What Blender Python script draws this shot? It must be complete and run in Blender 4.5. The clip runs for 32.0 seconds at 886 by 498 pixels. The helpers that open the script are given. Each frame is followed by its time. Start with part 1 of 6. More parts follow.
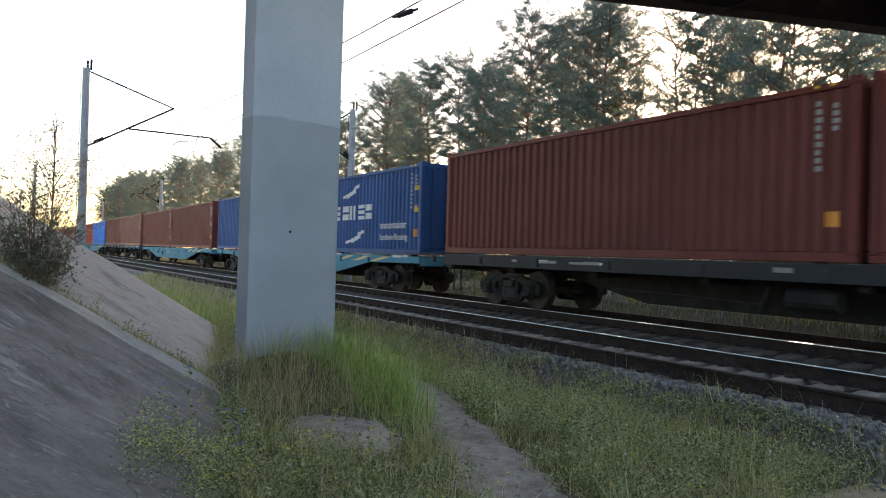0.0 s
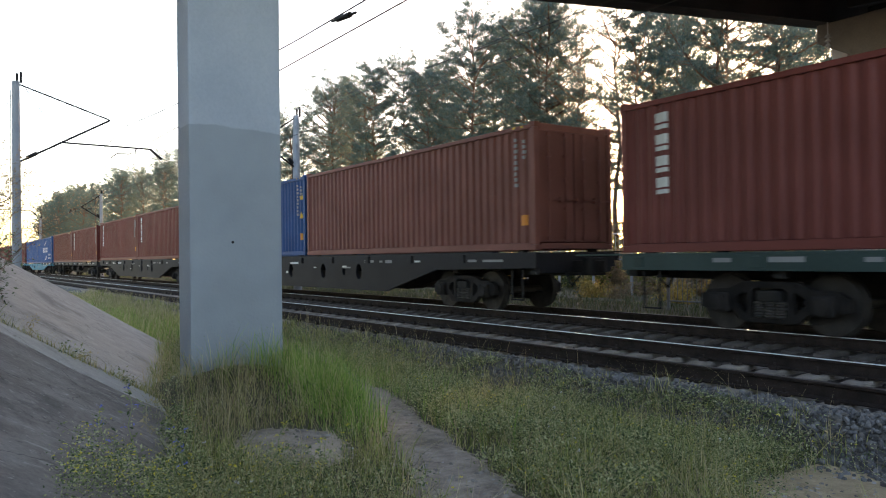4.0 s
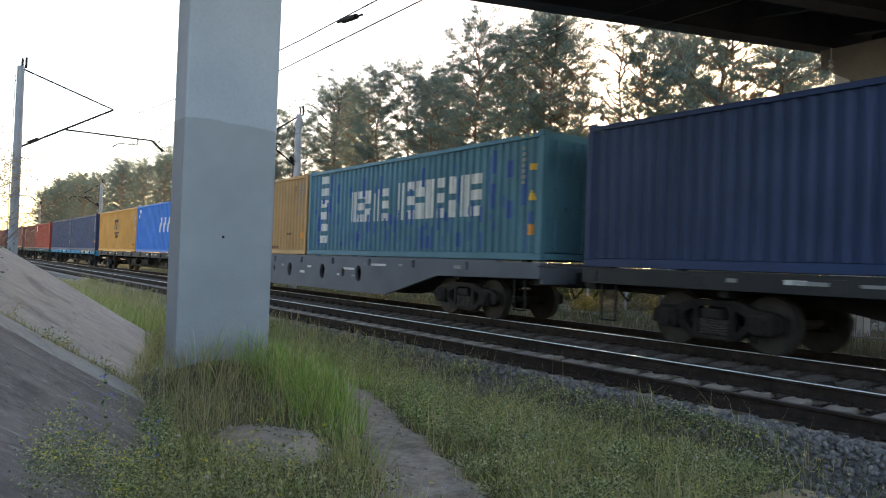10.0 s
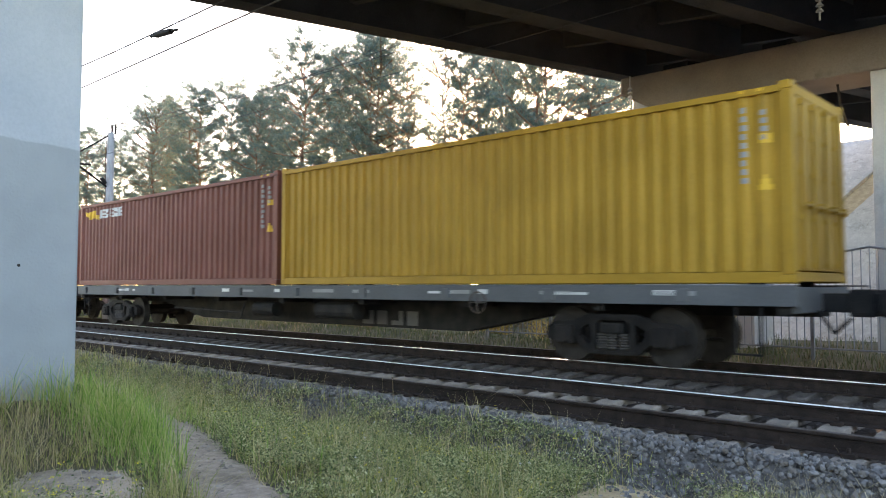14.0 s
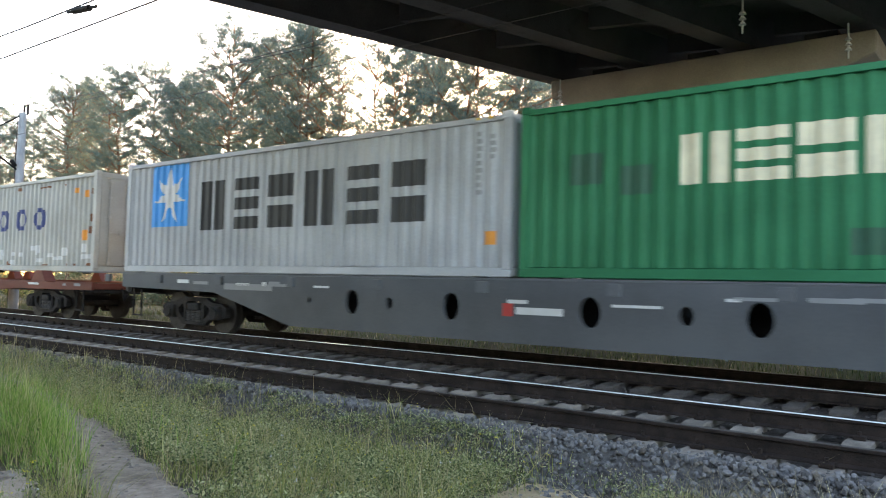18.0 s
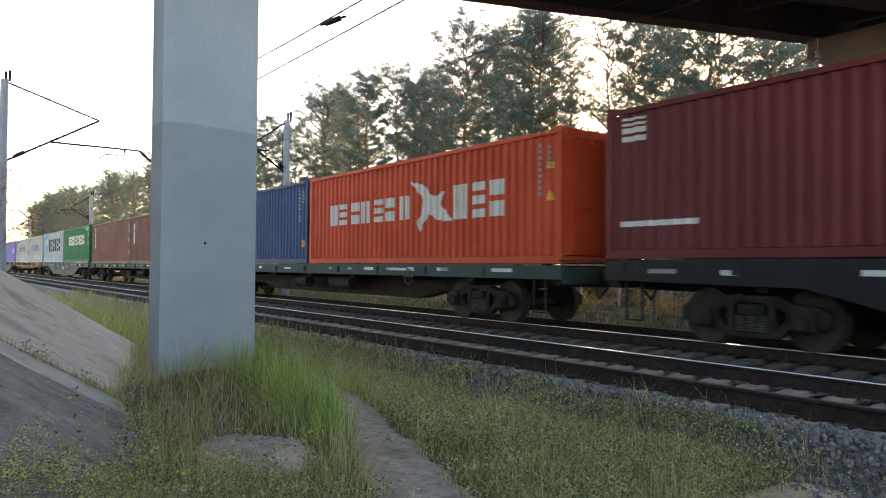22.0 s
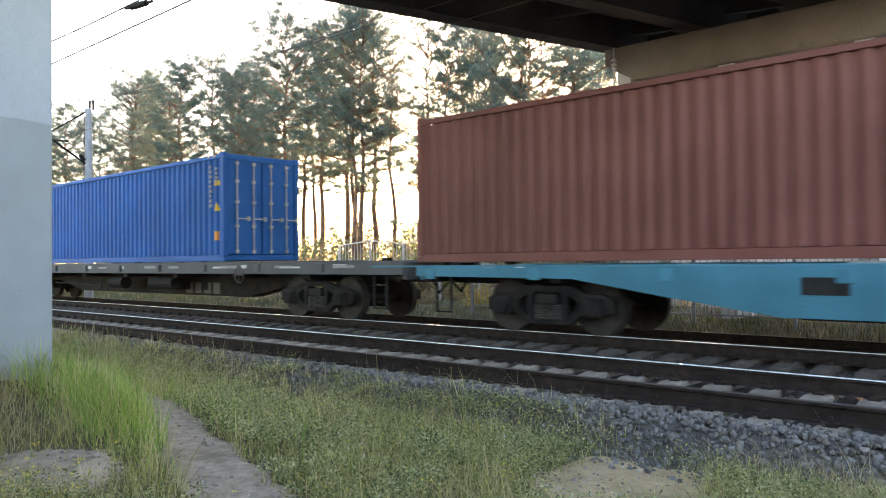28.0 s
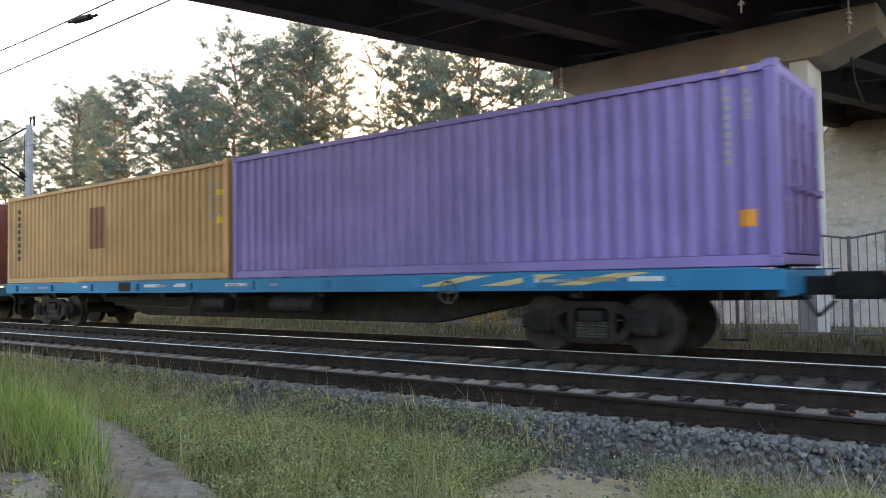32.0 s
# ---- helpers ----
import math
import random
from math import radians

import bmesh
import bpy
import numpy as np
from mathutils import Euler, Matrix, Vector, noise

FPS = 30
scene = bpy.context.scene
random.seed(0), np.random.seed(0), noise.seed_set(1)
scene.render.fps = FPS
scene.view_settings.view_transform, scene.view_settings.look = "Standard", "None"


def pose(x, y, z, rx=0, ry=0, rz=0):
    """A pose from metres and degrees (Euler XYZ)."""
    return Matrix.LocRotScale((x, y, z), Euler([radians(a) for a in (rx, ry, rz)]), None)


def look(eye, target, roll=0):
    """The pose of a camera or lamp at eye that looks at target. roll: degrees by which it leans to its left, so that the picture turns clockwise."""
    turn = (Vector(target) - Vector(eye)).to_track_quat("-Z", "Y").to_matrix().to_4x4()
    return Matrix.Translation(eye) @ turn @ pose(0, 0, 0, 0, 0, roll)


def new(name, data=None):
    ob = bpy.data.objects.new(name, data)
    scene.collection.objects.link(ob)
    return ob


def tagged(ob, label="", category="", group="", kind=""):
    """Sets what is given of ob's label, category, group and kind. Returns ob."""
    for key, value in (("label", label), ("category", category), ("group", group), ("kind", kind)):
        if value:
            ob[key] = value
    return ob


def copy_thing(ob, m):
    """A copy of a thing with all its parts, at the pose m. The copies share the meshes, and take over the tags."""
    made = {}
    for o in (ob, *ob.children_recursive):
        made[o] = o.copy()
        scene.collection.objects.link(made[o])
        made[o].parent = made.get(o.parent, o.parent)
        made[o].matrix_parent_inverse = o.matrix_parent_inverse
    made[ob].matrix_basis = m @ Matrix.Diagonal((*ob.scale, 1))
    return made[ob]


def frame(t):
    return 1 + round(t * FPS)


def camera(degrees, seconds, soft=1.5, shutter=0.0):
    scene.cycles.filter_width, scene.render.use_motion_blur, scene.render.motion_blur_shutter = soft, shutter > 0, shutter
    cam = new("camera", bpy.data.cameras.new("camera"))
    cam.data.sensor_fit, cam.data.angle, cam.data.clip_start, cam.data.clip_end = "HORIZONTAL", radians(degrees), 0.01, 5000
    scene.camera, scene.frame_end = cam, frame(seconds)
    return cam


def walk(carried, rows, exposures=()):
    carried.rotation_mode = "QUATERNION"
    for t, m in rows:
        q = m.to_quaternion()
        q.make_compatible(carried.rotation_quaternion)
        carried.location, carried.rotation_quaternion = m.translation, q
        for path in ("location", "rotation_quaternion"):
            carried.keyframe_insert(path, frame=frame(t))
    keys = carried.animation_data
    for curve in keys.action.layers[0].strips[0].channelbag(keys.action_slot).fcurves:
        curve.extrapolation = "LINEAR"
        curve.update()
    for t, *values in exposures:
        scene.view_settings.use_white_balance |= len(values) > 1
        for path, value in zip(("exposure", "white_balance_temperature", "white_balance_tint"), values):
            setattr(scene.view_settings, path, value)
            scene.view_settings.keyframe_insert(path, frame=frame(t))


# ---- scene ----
cam = camera(60.6, 32.0, soft=1.05, shutter=0.15)

# seconds, place, yaw (from the way the train goes, to the left), pitch, lean
PATH = [
    (0.0, -0.224, -0.008, 1.303, -30.61, 0.40, 1.66),
    (0.5, -0.217, 0.011, 1.287, -30.76, 0.60, 1.60),
    (1.0, -0.197, 0.016, 1.297, -30.82, 0.65, 1.55),
    (1.5, -0.162, 0.023, 1.304, -30.74, 0.52, 1.40),
    (2.0, -0.107, 0.041, 1.318, -33.74, 0.28, -1.04),
    (2.5, -0.131, 0.025, 1.312, -34.22, 0.64, -1.31),
    (4.5, -0.167, 0.028, 1.305, -34.05, 0.54, -0.40),
    (5.0, -0.196, 0.022, 1.301, -33.48, 0.28, 0.16),
    (5.5, -0.166, 0.019, 1.306, -33.06, -0.02, 0.57),
    (6.0, -0.126, 0.008, 1.298, -32.72, 0.02, 1.13),
    (6.5, -0.092, 0.017, 1.298, -32.52, 0.11, 1.89),
    (7.0, -0.080, 0.012, 1.302, -32.40, 0.19, 2.06),
    (7.5, -0.075, 0.016, 1.308, -32.46, 0.29, 1.96),
    (8.0, -0.093, 0.006, 1.306, -32.66, 0.48, 2.05),
    (8.5, -0.106, -0.012, 1.308, -33.03, 0.72, 2.23),
    (9.0, -0.117, -0.019, 1.314, -33.75, 0.76, 2.38),
    (9.5, -0.093, -0.025, 1.307, -34.43, 0.93, 2.27),
    (10.0, -0.073, -0.030, 1.304, -34.41, 1.08, 2.07),
    (10.5, -0.053, -0.028, 1.299, -34.47, 1.23, 1.84),
    (11.0, -0.062, -0.018, 1.302, -34.68, 1.19, 1.81),
    (11.5, -0.035, 0.036, 1.301, -37.58, 1.31, 1.90),
    (12.0, 0.009, 0.010, 1.291, -39.59, 1.67, 2.16),
    (12.5, 0.031, 0.032, 1.303, -42.68, 1.61, 1.84),
    (13.0, 0.037, -0.010, 1.283, -45.66, 2.10, 0.86),
    (13.5, 0.006, -0.023, 1.301, -46.58, 2.56, 0.45),
    (14.0, -0.017, -0.071, 1.294, -47.03, 2.85, 0.04),
    (14.5, 0.046, -0.012, 1.309, -47.39, 2.91, -0.38),
    (16.5, 0.064, 0.009, 1.288, -48.71, 3.35, 1.03),
    (17.0, 0.083, 0.024, 1.283, -51.37, 3.05, 0.96),
    (17.5, 0.108, 0.017, 1.285, -52.16, 2.91, 0.89),
    (18.0, 0.098, 0.004, 1.277, -52.47, 2.74, 1.39),
    (18.5, 0.111, 0.037, 1.286, -52.95, 2.89, 2.32),
    (19.0, 0.119, 0.038, 1.276, -52.98, 2.74, 2.28),
    (19.5, 0.156, 0.021, 1.279, -52.91, 1.29, 0.63),
    (20.0, 0.159, -0.014, 1.262, -53.03, 0.93, 0.34),
    (20.5, 0.167, 0.018, 1.276, -48.12, 0.92, 0.33),
    (21.0, 0.141, 0.039, 1.277, -42.54, 1.08, 0.47),
    (21.5, 0.105, 0.063, 1.270, -36.41, 1.27, 0.53),
    (22.0, 0.082, 0.059, 1.272, -34.87, 1.33, 0.42),
    (22.5, 0.078, 0.034, 1.277, -33.94, 1.28, 0.39),
    (23.0, 0.054, 0.029, 1.287, -33.88, 1.20, 0.25),
    (23.5, 0.054, -0.012, 1.274, -33.80, 1.22, 0.61),
    (24.0, 0.056, -0.018, 1.270, -35.03, 1.10, 0.57),
    (24.5, 0.060, -0.004, 1.274, -35.90, 1.04, 0.37),
    (26.5, 0.085, -0.021, 1.284, -42.28, 1.30, 0.18),
    (27.0, 0.077, -0.025, 1.285, -43.66, 1.28, 0.16),
    (27.5, 0.101, -0.041, 1.281, -46.56, 1.02, -0.30),
    (28.0, 0.070, -0.029, 1.280, -48.13, 0.96, -0.56),
    (28.5, 0.077, -0.017, 1.278, -49.67, 1.05, -0.78),
    (29.0, 0.086, -0.025, 1.267, -51.15, 1.06, -1.06),
    (29.5, 0.092, -0.015, 1.249, -52.13, 1.14, -1.20),
    (30.0, 0.153, -0.079, 1.230, -52.92, 1.30, -1.25),
    (30.5, 0.153, -0.040, 1.242, -52.80, 1.36, -1.37),
    (31.0, 0.122, -0.052, 1.245, -52.40, 1.68, -1.41),
    (31.5, 0.103, -0.065, 1.251, -52.01, 1.95, -1.30),
    (32.0, 0.067, -0.067, 1.240, -51.75, 2.29, -0.98),
]

# the film's own brightness: it opens up whenever the dark bridge fills the view
EXPOSURE = [(0.0, 2.15), (11.0, 2.25), (12.0, 2.95), (13.0, 3.3), (14.0, 3.12), (14.5, 3.1), (17.0, 3.0), (19.0, 3.12), (20.2, 3.15), (21.0, 3.1), (22.0, 2.4), (23.0, 2.3), (24.5, 2.5), (26.5, 2.9), (28.0, 3.12), (30.0, 3.05), (31.0, 3.0), (32.0, 2.85)]


def held(x, y, z, yaw, pitch, lean):
    return pose(x, y, z, 90 + pitch, 0, yaw) @ pose(0, 0, 0, 0, 0, lean)


walk(cam, [(t, held(*p)) for t, *p in PATH], exposures=[(t, e + 0.2, 7300 + 15 * t, 22) for t, e in EXPOSURE])

# ---- light: low evening sun behind the pines, pale bright sky ----
SUN_TURN, SUN_RISE = 57.0, 9.0       # degrees clockwise from +y, degrees above the ground
world = bpy.data.worlds.new("evening_sky")
scene.world = world
world.use_nodes = True
wn, wl = world.node_tree.nodes, world.node_tree.links
sky = wn.new("ShaderNodeTexSky")
sky.sky_type, sky.sun_disc = "NISHITA", False
sky.sun_elevation, sky.sun_rotation = radians(SUN_RISE), radians(SUN_TURN)
sky.air_density, sky.dust_density, sky.ozone_density = 1.0, 1.2, 1.5
wl.new(sky.outputs[0], wn["Background"].inputs[0])
wn["Background"].inputs[1].default_value = 0.15
sun_data = bpy.data.lights.new("sun", "SUN")
sun_data.energy, sun_data.angle, sun_data.color = 1.2, radians(0.6), (1.0, 0.72, 0.45)
sun = new("sun", sun_data)
sun.matrix_world = look((60, 40, 20), (60 - math.sin(radians(SUN_TURN)), 40 - math.cos(radians(SUN_TURN)), 20 - math.tan(radians(SUN_RISE))))

# ---- materials ----
def surface(name, c1, c2, scale=4.0, rough=0.7, bump=0.1, metal=0.0, fine=60.0, streaks=0.0, c3=None, patch=0.0, vary=0.0, stretch=(1, 1, 1)):
    """A weathered surface: two colours mixed at two scales, fine relief, optional upright streaks and patches of a third colour."""
    m = bpy.data.materials.new(name)
    m.use_nodes = True
    n, l = m.node_tree.nodes, m.node_tree.links
    b = n["Principled BSDF"]
    b.inputs["Roughness"].default_value, b.inputs["Metallic"].default_value = rough, metal
    tc = n.new("ShaderNodeTexCoord")
    mp = n.new("ShaderNodeMapping")
    mp.inputs["Scale"].default_value = stretch
    info = n.new("ShaderNodeObjectInfo")
    add = n.new("ShaderNodeVectorMath")
    add.operation = "ADD"
    wide = n.new("ShaderNodeVectorMath")
    wide.operation = "SCALE"
    comb = n.new("ShaderNodeCombineXYZ")
    l.new(info.outputs["Random"], comb.inputs[0])
    l.new(info.outputs["Random"], comb.inputs[1])
    l.new(comb.outputs[0], wide.inputs[0])
    wide.inputs["Scale"].default_value = 37.0
    l.new(tc.outputs["Object"], mp.inputs[0])
    l.new(mp.outputs[0], add.inputs[0])
    l.new(wide.outputs[0], add.inputs[1])
    big = n.new("ShaderNodeTexNoise")
    big.inputs["Scale"].default_value, big.inputs["Detail"].default_value = scale, 6.0
    small = n.new("ShaderNodeTexNoise")
    small.inputs["Scale"].default_value, small.inputs["Detail"].default_value = fine, 4.0
    l.new(add.outputs[0], big.inputs["Vector"])
    l.new(add.outputs[0], small.inputs["Vector"])
    ramp = n.new("ShaderNodeValToRGB")
    ramp.color_ramp.elements[0].position, ramp.color_ramp.elements[1].position = 0.32, 0.68
    ramp.color_ramp.elements[0].color, ramp.color_ramp.elements[1].color = (*c1, 1), (*c2, 1)
    both = n.new("ShaderNodeMath")
    both.operation = "MULTIPLY_ADD"
    l.new(small.outputs["Fac"], both.inputs[0])
    both.inputs[1].default_value = 0.4
    l.new(big.outputs["Fac"], both.inputs[2])
    sub = n.new("ShaderNodeMath")
    sub.operation = "SUBTRACT"
    l.new(both.outputs[0], sub.inputs[0])
    sub.inputs[1].default_value = 0.2
    l.new(sub.outputs[0], ramp.inputs[0])
    colour = ramp.outputs[0]
    if c3:
        st = n.new("ShaderNodeTexNoise")
        st.inputs["Scale"].default_value, st.inputs["Detail"].default_value = 1.0, 8.0
        st.inputs["Roughness"].default_value = 0.7
        m2 = n.new("ShaderNodeMapping")
        m2.inputs["Scale"].default_value = (2.2, 2.2, 0.5) if streaks else (0.9, 0.9, 0.9)
        l.new(add.outputs[0], m2.inputs[0])
        l.new(m2.outputs[0], st.inputs["Vector"])
        cut = n.new("ShaderNodeValToRGB")
        cut.color_ramp.elements[0].position, cut.color_ramp.elements[1].position = 1 - patch - 0.08, 1 - patch + 0.12
        l.new(st.outputs["Fac"], cut.inputs[0])
        mix = n.new("ShaderNodeMix")
        mix.data_type = "RGBA"
        l.new(cut.outputs[0], mix.inputs["Factor"])
        l.new(colour, mix.inputs["A"])
        mix.inputs["B"].default_value = (*c3, 1)
        colour = mix.outputs["Result"]
    if vary:
        hsv = n.new("ShaderNodeHueSaturation")
        mr = n.new("ShaderNodeMapRange")
        mr.inputs["To Min"].default_value, mr.inputs["To Max"].default_value = 1 - vary, 1 + vary
        l.new(info.outputs["Random"], mr.inputs["Value"])
        l.new(mr.outputs[0], hsv.inputs["Value"])
        l.new(colour, hsv.inputs["Color"])
        colour = hsv.outputs[0]
    l.new(colour, b.inputs["Base Color"])
    if bump:
        bp = n.new("ShaderNodeBump")
        bp.inputs["Strength"].default_value, bp.inputs["Distance"].default_value = min(1.0, bump * 4), 0.02
        l.new(small.outputs["Fac"], bp.inputs["Height"])
        l.new(bp.outputs[0], b.inputs["Normal"])
    return m


def paint(name, c, rust=0.18, rough=0.5):
    """Sun-bleached container or wagon paint with dirt in upright streaks."""
    dirt = tuple(0.5 * v + d for v, d in zip(c, (0.035, 0.026, 0.02)))
    m = surface(name, tuple(v * 0.86 for v in c), tuple(min(1, v * 1.12 + 0.003) for v in c), 0.8, rough, 0.03, fine=25, streaks=1, c3=dirt, patch=rust, vary=0.1)
    m.node_tree.nodes["Principled BSDF"].inputs["Specular IOR Level"].default_value = 0.16
    return m


CONCRETE = surface("grey_concrete", (0.30, 0.31, 0.31), (0.38, 0.385, 0.38), 1.2, 0.85, 0.12, fine=40, c3=(0.26, 0.26, 0.25), patch=0.3)
# Near-black tone shared by the deck slab and its girders.
DARK_CONCRETE = surface("near_black_concrete", (0.045, 0.044, 0.045), (0.08, 0.077, 0.076), 0.9, 0.8, 0.15, fine=30, c3=(0.022, 0.02, 0.02), patch=0.35)
CAP_CONCRETE = surface("cap_concrete", (0.155, 0.13, 0.11), (0.225, 0.195, 0.165), 0.9, 0.9, 0.12, fine=30, c3=(0.085, 0.07, 0.058), patch=0.3)
RAIL_STEEL = surface("rusty_rail_steel", (0.019, 0.014, 0.012), (0.04, 0.028, 0.023), 6, 0.8, 0.15)
# Near-white base colour paints the sky's glint on the heads; others stay brown.
RAIL_GLINT = surface("rail_glint_white", (0.92, 0.92, 0.93), (0.97, 0.97, 0.97), 20, 0.28, 0.0, metal=0.12)
BROWN_STEEL = surface("dark_brown_steel", (0.06, 0.047, 0.042), (0.10, 0.082, 0.073), 9, 0.6, 0.05, metal=0.3)
GRAVEL = surface("grey_gravel", (0.055, 0.048, 0.043), (0.16, 0.145, 0.132), 24, 0.95, 0.9, fine=45, c3=(0.10, 0.09, 0.065), patch=0.45)
BALLAST = surface("ballast_bed", (0.045, 0.037, 0.033), (0.10, 0.083, 0.073), 22, 0.95, 0.5, fine=90, vary=0)
SLEEPER = surface("concrete_sleeper", (0.20, 0.165, 0.135), (0.31, 0.262, 0.22), 5, 0.9, 0.2, c3=(0.11, 0.09, 0.075), patch=0.36, vary=0.15)
SOIL = surface("dry_soil_ground", (0.055, 0.05, 0.026), (0.13, 0.108, 0.06), 0.7, 0.97, 0.4, fine=30)
BLACK_STEEL = surface("grimy_black_steel", (0.012, 0.012, 0.013), (0.03, 0.028, 0.026), 3, 0.7, 0.1, vary=0.2)
MAST = surface("mast_concrete", (0.24, 0.25, 0.26), (0.33, 0.34, 0.35), 1.5, 0.85, 0.1)
TRODDEN = surface("trodden_earth", (0.21, 0.16, 0.125), (0.52, 0.42, 0.335), 7.0, 0.95, 0.9, fine=55, c3=(0.13, 0.11, 0.065), patch=0.4)
TAN_EARTH = surface("dry_tan_earth", (0.36, 0.25, 0.14), (0.60, 0.45, 0.27), 5.0, 0.95, 0.3, fine=30, c3=(0.20, 0.19, 0.10), patch=0.35)
TAN_SLAB = surface("worn_beige_concrete", (0.42, 0.32, 0.245), (0.62, 0.49, 0.385), 2.5, 0.92, 0.2, fine=28, c3=(0.24, 0.215, 0.175), patch=0.3)
# Darker tone of the sleepers, for the far track.
DARK_SLEEPER = surface("dark_sleeper", (0.07, 0.058, 0.05), (0.12, 0.10, 0.088), 5, 0.85, 0.2, c3=(0.05, 0.042, 0.037), patch=0.4, vary=0.15)
for m in (TRODDEN, TAN_EARTH, TAN_SLAB, GRAVEL):
    for n in m.node_tree.nodes:
        if n.type == "TEX_NOISE":
            n.inputs["Detail"].default_value, n.inputs["Roughness"].default_value = 10.0, 0.72
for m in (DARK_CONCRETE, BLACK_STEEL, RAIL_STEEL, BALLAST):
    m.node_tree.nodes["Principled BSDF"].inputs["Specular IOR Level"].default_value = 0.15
WIRE = surface("dark_wire", (0.04, 0.04, 0.045), (0.07, 0.07, 0.075), 5, 0.6, 0.0, metal=0.5)


# ---- building helpers ----
def part(name, bm, material, parent=None, label=""):
    me = bpy.data.meshes.new(name)
    bm.to_mesh(me)
    bm.free()
    return placed(name, me, material, parent, label)


def placed(name, me, material=None, parent=None, label="", at=None):
    if material is not None:
        me.materials.clear()
        me.materials.append(material)
    ob = new(name, me)
    if parent is not None:
        ob.parent = parent
    if at is not None:
        ob.matrix_basis = at
    return tagged(ob, label)


def box(bm, x0, y0, z0, x1, y1, z1, bevel=0.0):
    g = bmesh.ops.create_cube(bm, size=1.0, matrix=Matrix.LocRotScale(((x0 + x1) / 2, (y0 + y1) / 2, (z0 + z1) / 2), None, (x1 - x0, y1 - y0, z1 - z0)))
    if bevel:
        edges = {e for v in g["verts"] for e in v.link_edges}
        bmesh.ops.bevel(bm, geom=list(edges), offset=bevel, segments=2, affect="EDGES", profile=0.6)
    return bm


def boxed(*sizes, bevel=0.0):
    return box(bmesh.new(), *sizes, bevel=bevel)


def rod(bm, a, b, r, seg=8, r2=None):
    a, b = Vector(a), Vector(b)
    d = b - a
    m = Matrix.Translation((a + b) / 2) @ d.to_track_quat("Z", "Y").to_matrix().to_4x4()
    bmesh.ops.create_cone(bm, cap_ends=True, segments=seg, radius1=r, radius2=r if r2 is None else r2, depth=d.length, matrix=m)
    return bm


def prism(bm, outline, axis, a, b):
    """An outline of (u, v) pushed from a to b along an axis: x -> (y, z), y -> (x, z), z -> (x, y)."""
    def at(u, v, w):
        return {"x": (w, u, v), "y": (u, w, v), "z": (u, v, w)}[axis]
    lo, hi = [bm.verts.new(at(u, v, a)) for u, v in outline], [bm.verts.new(at(u, v, b)) for u, v in outline]
    k = len(outline)
    bm.faces.new(lo)
    bm.faces.new(hi[::-1])
    for i in range(k):
        bm.faces.new((lo[i], hi[i], hi[(i + 1) % k], lo[(i + 1) % k]))
    bmesh.ops.recalc_face_normals(bm, faces=bm.faces[:])
    return bm


def raw(name, verts, faces):
    me = bpy.data.meshes.new(name)
    me.from_pydata(verts, [], faces)
    me.validate()
    return me


def thing(name, label, category, group="", kind="", at=None):
    ob = new(name)
    ob.empty_display_size = 0.2
    if at is not None:
        ob.matrix_basis = at
    return tagged(ob, label, category, group, kind)


def tube(v, f, nodes, radii, seg=6):
    """A bent tapering stem through the nodes, as one connected skin added to v and f."""
    rings = []
    for k, (c, r) in enumerate(zip(nodes, radii)):
        c = Vector(c)
        d = (Vector(nodes[min(k + 1, len(nodes) - 1)]) - Vector(nodes[max(k - 1, 0)])).normalized()
        a = d.orthogonal().normalized()
        b = d.cross(a)
        rings.append(len(v))
        v.extend(tuple(c + (a * math.cos(t) + b * math.sin(t)) * r) for t in (2 * math.pi * i / seg for i in range(seg)))
    for p, q in zip(rings, rings[1:]):
        f.extend((p + i, p + (i + 1) % seg, q + (i + 1) % seg, q + i) for i in range(seg))
    f.append(tuple(rings[-1] + i for i in range(seg)))


# ---- plan: z = 0 is the top of the rails, the train goes along +y ----
NEAR_X, FAR_X = 8.16, 12.25       # middles of the two tracks


def smooth(a, b, t):
    t = min(1.0, max(0.0, (t - a) / (b - a)))
    return t * t * (3 - 2 * t)


def top_z(x, y):
    """The ground or, beside the near rail, the gravel shoulder on it."""
    return max(ground_z(x, y), -0.57 + 0.73 * (x - 6.2)) if 6.15 < x < 6.75 else ground_z(x, y)


def ground_z(x, y):
    z = -0.25 - 0.27 * smooth(3.2, 6.0, x)
    z += -0.25 * smooth(6.2, 6.8, x) + 0.27 * smooth(13.9, 14.7, x) + 0.36 * smooth(14.6, 17.0, x)
    z += 0.40 * math.exp(-((x - 2.75) / 1.0) ** 2 - ((y - 8.5) / 1.2) ** 2)
    if x < 5.8 or x > 15:
        z += 0.05 * noise.noise(Vector((x * 0.7, y * 0.7, 0.3)))
    return z

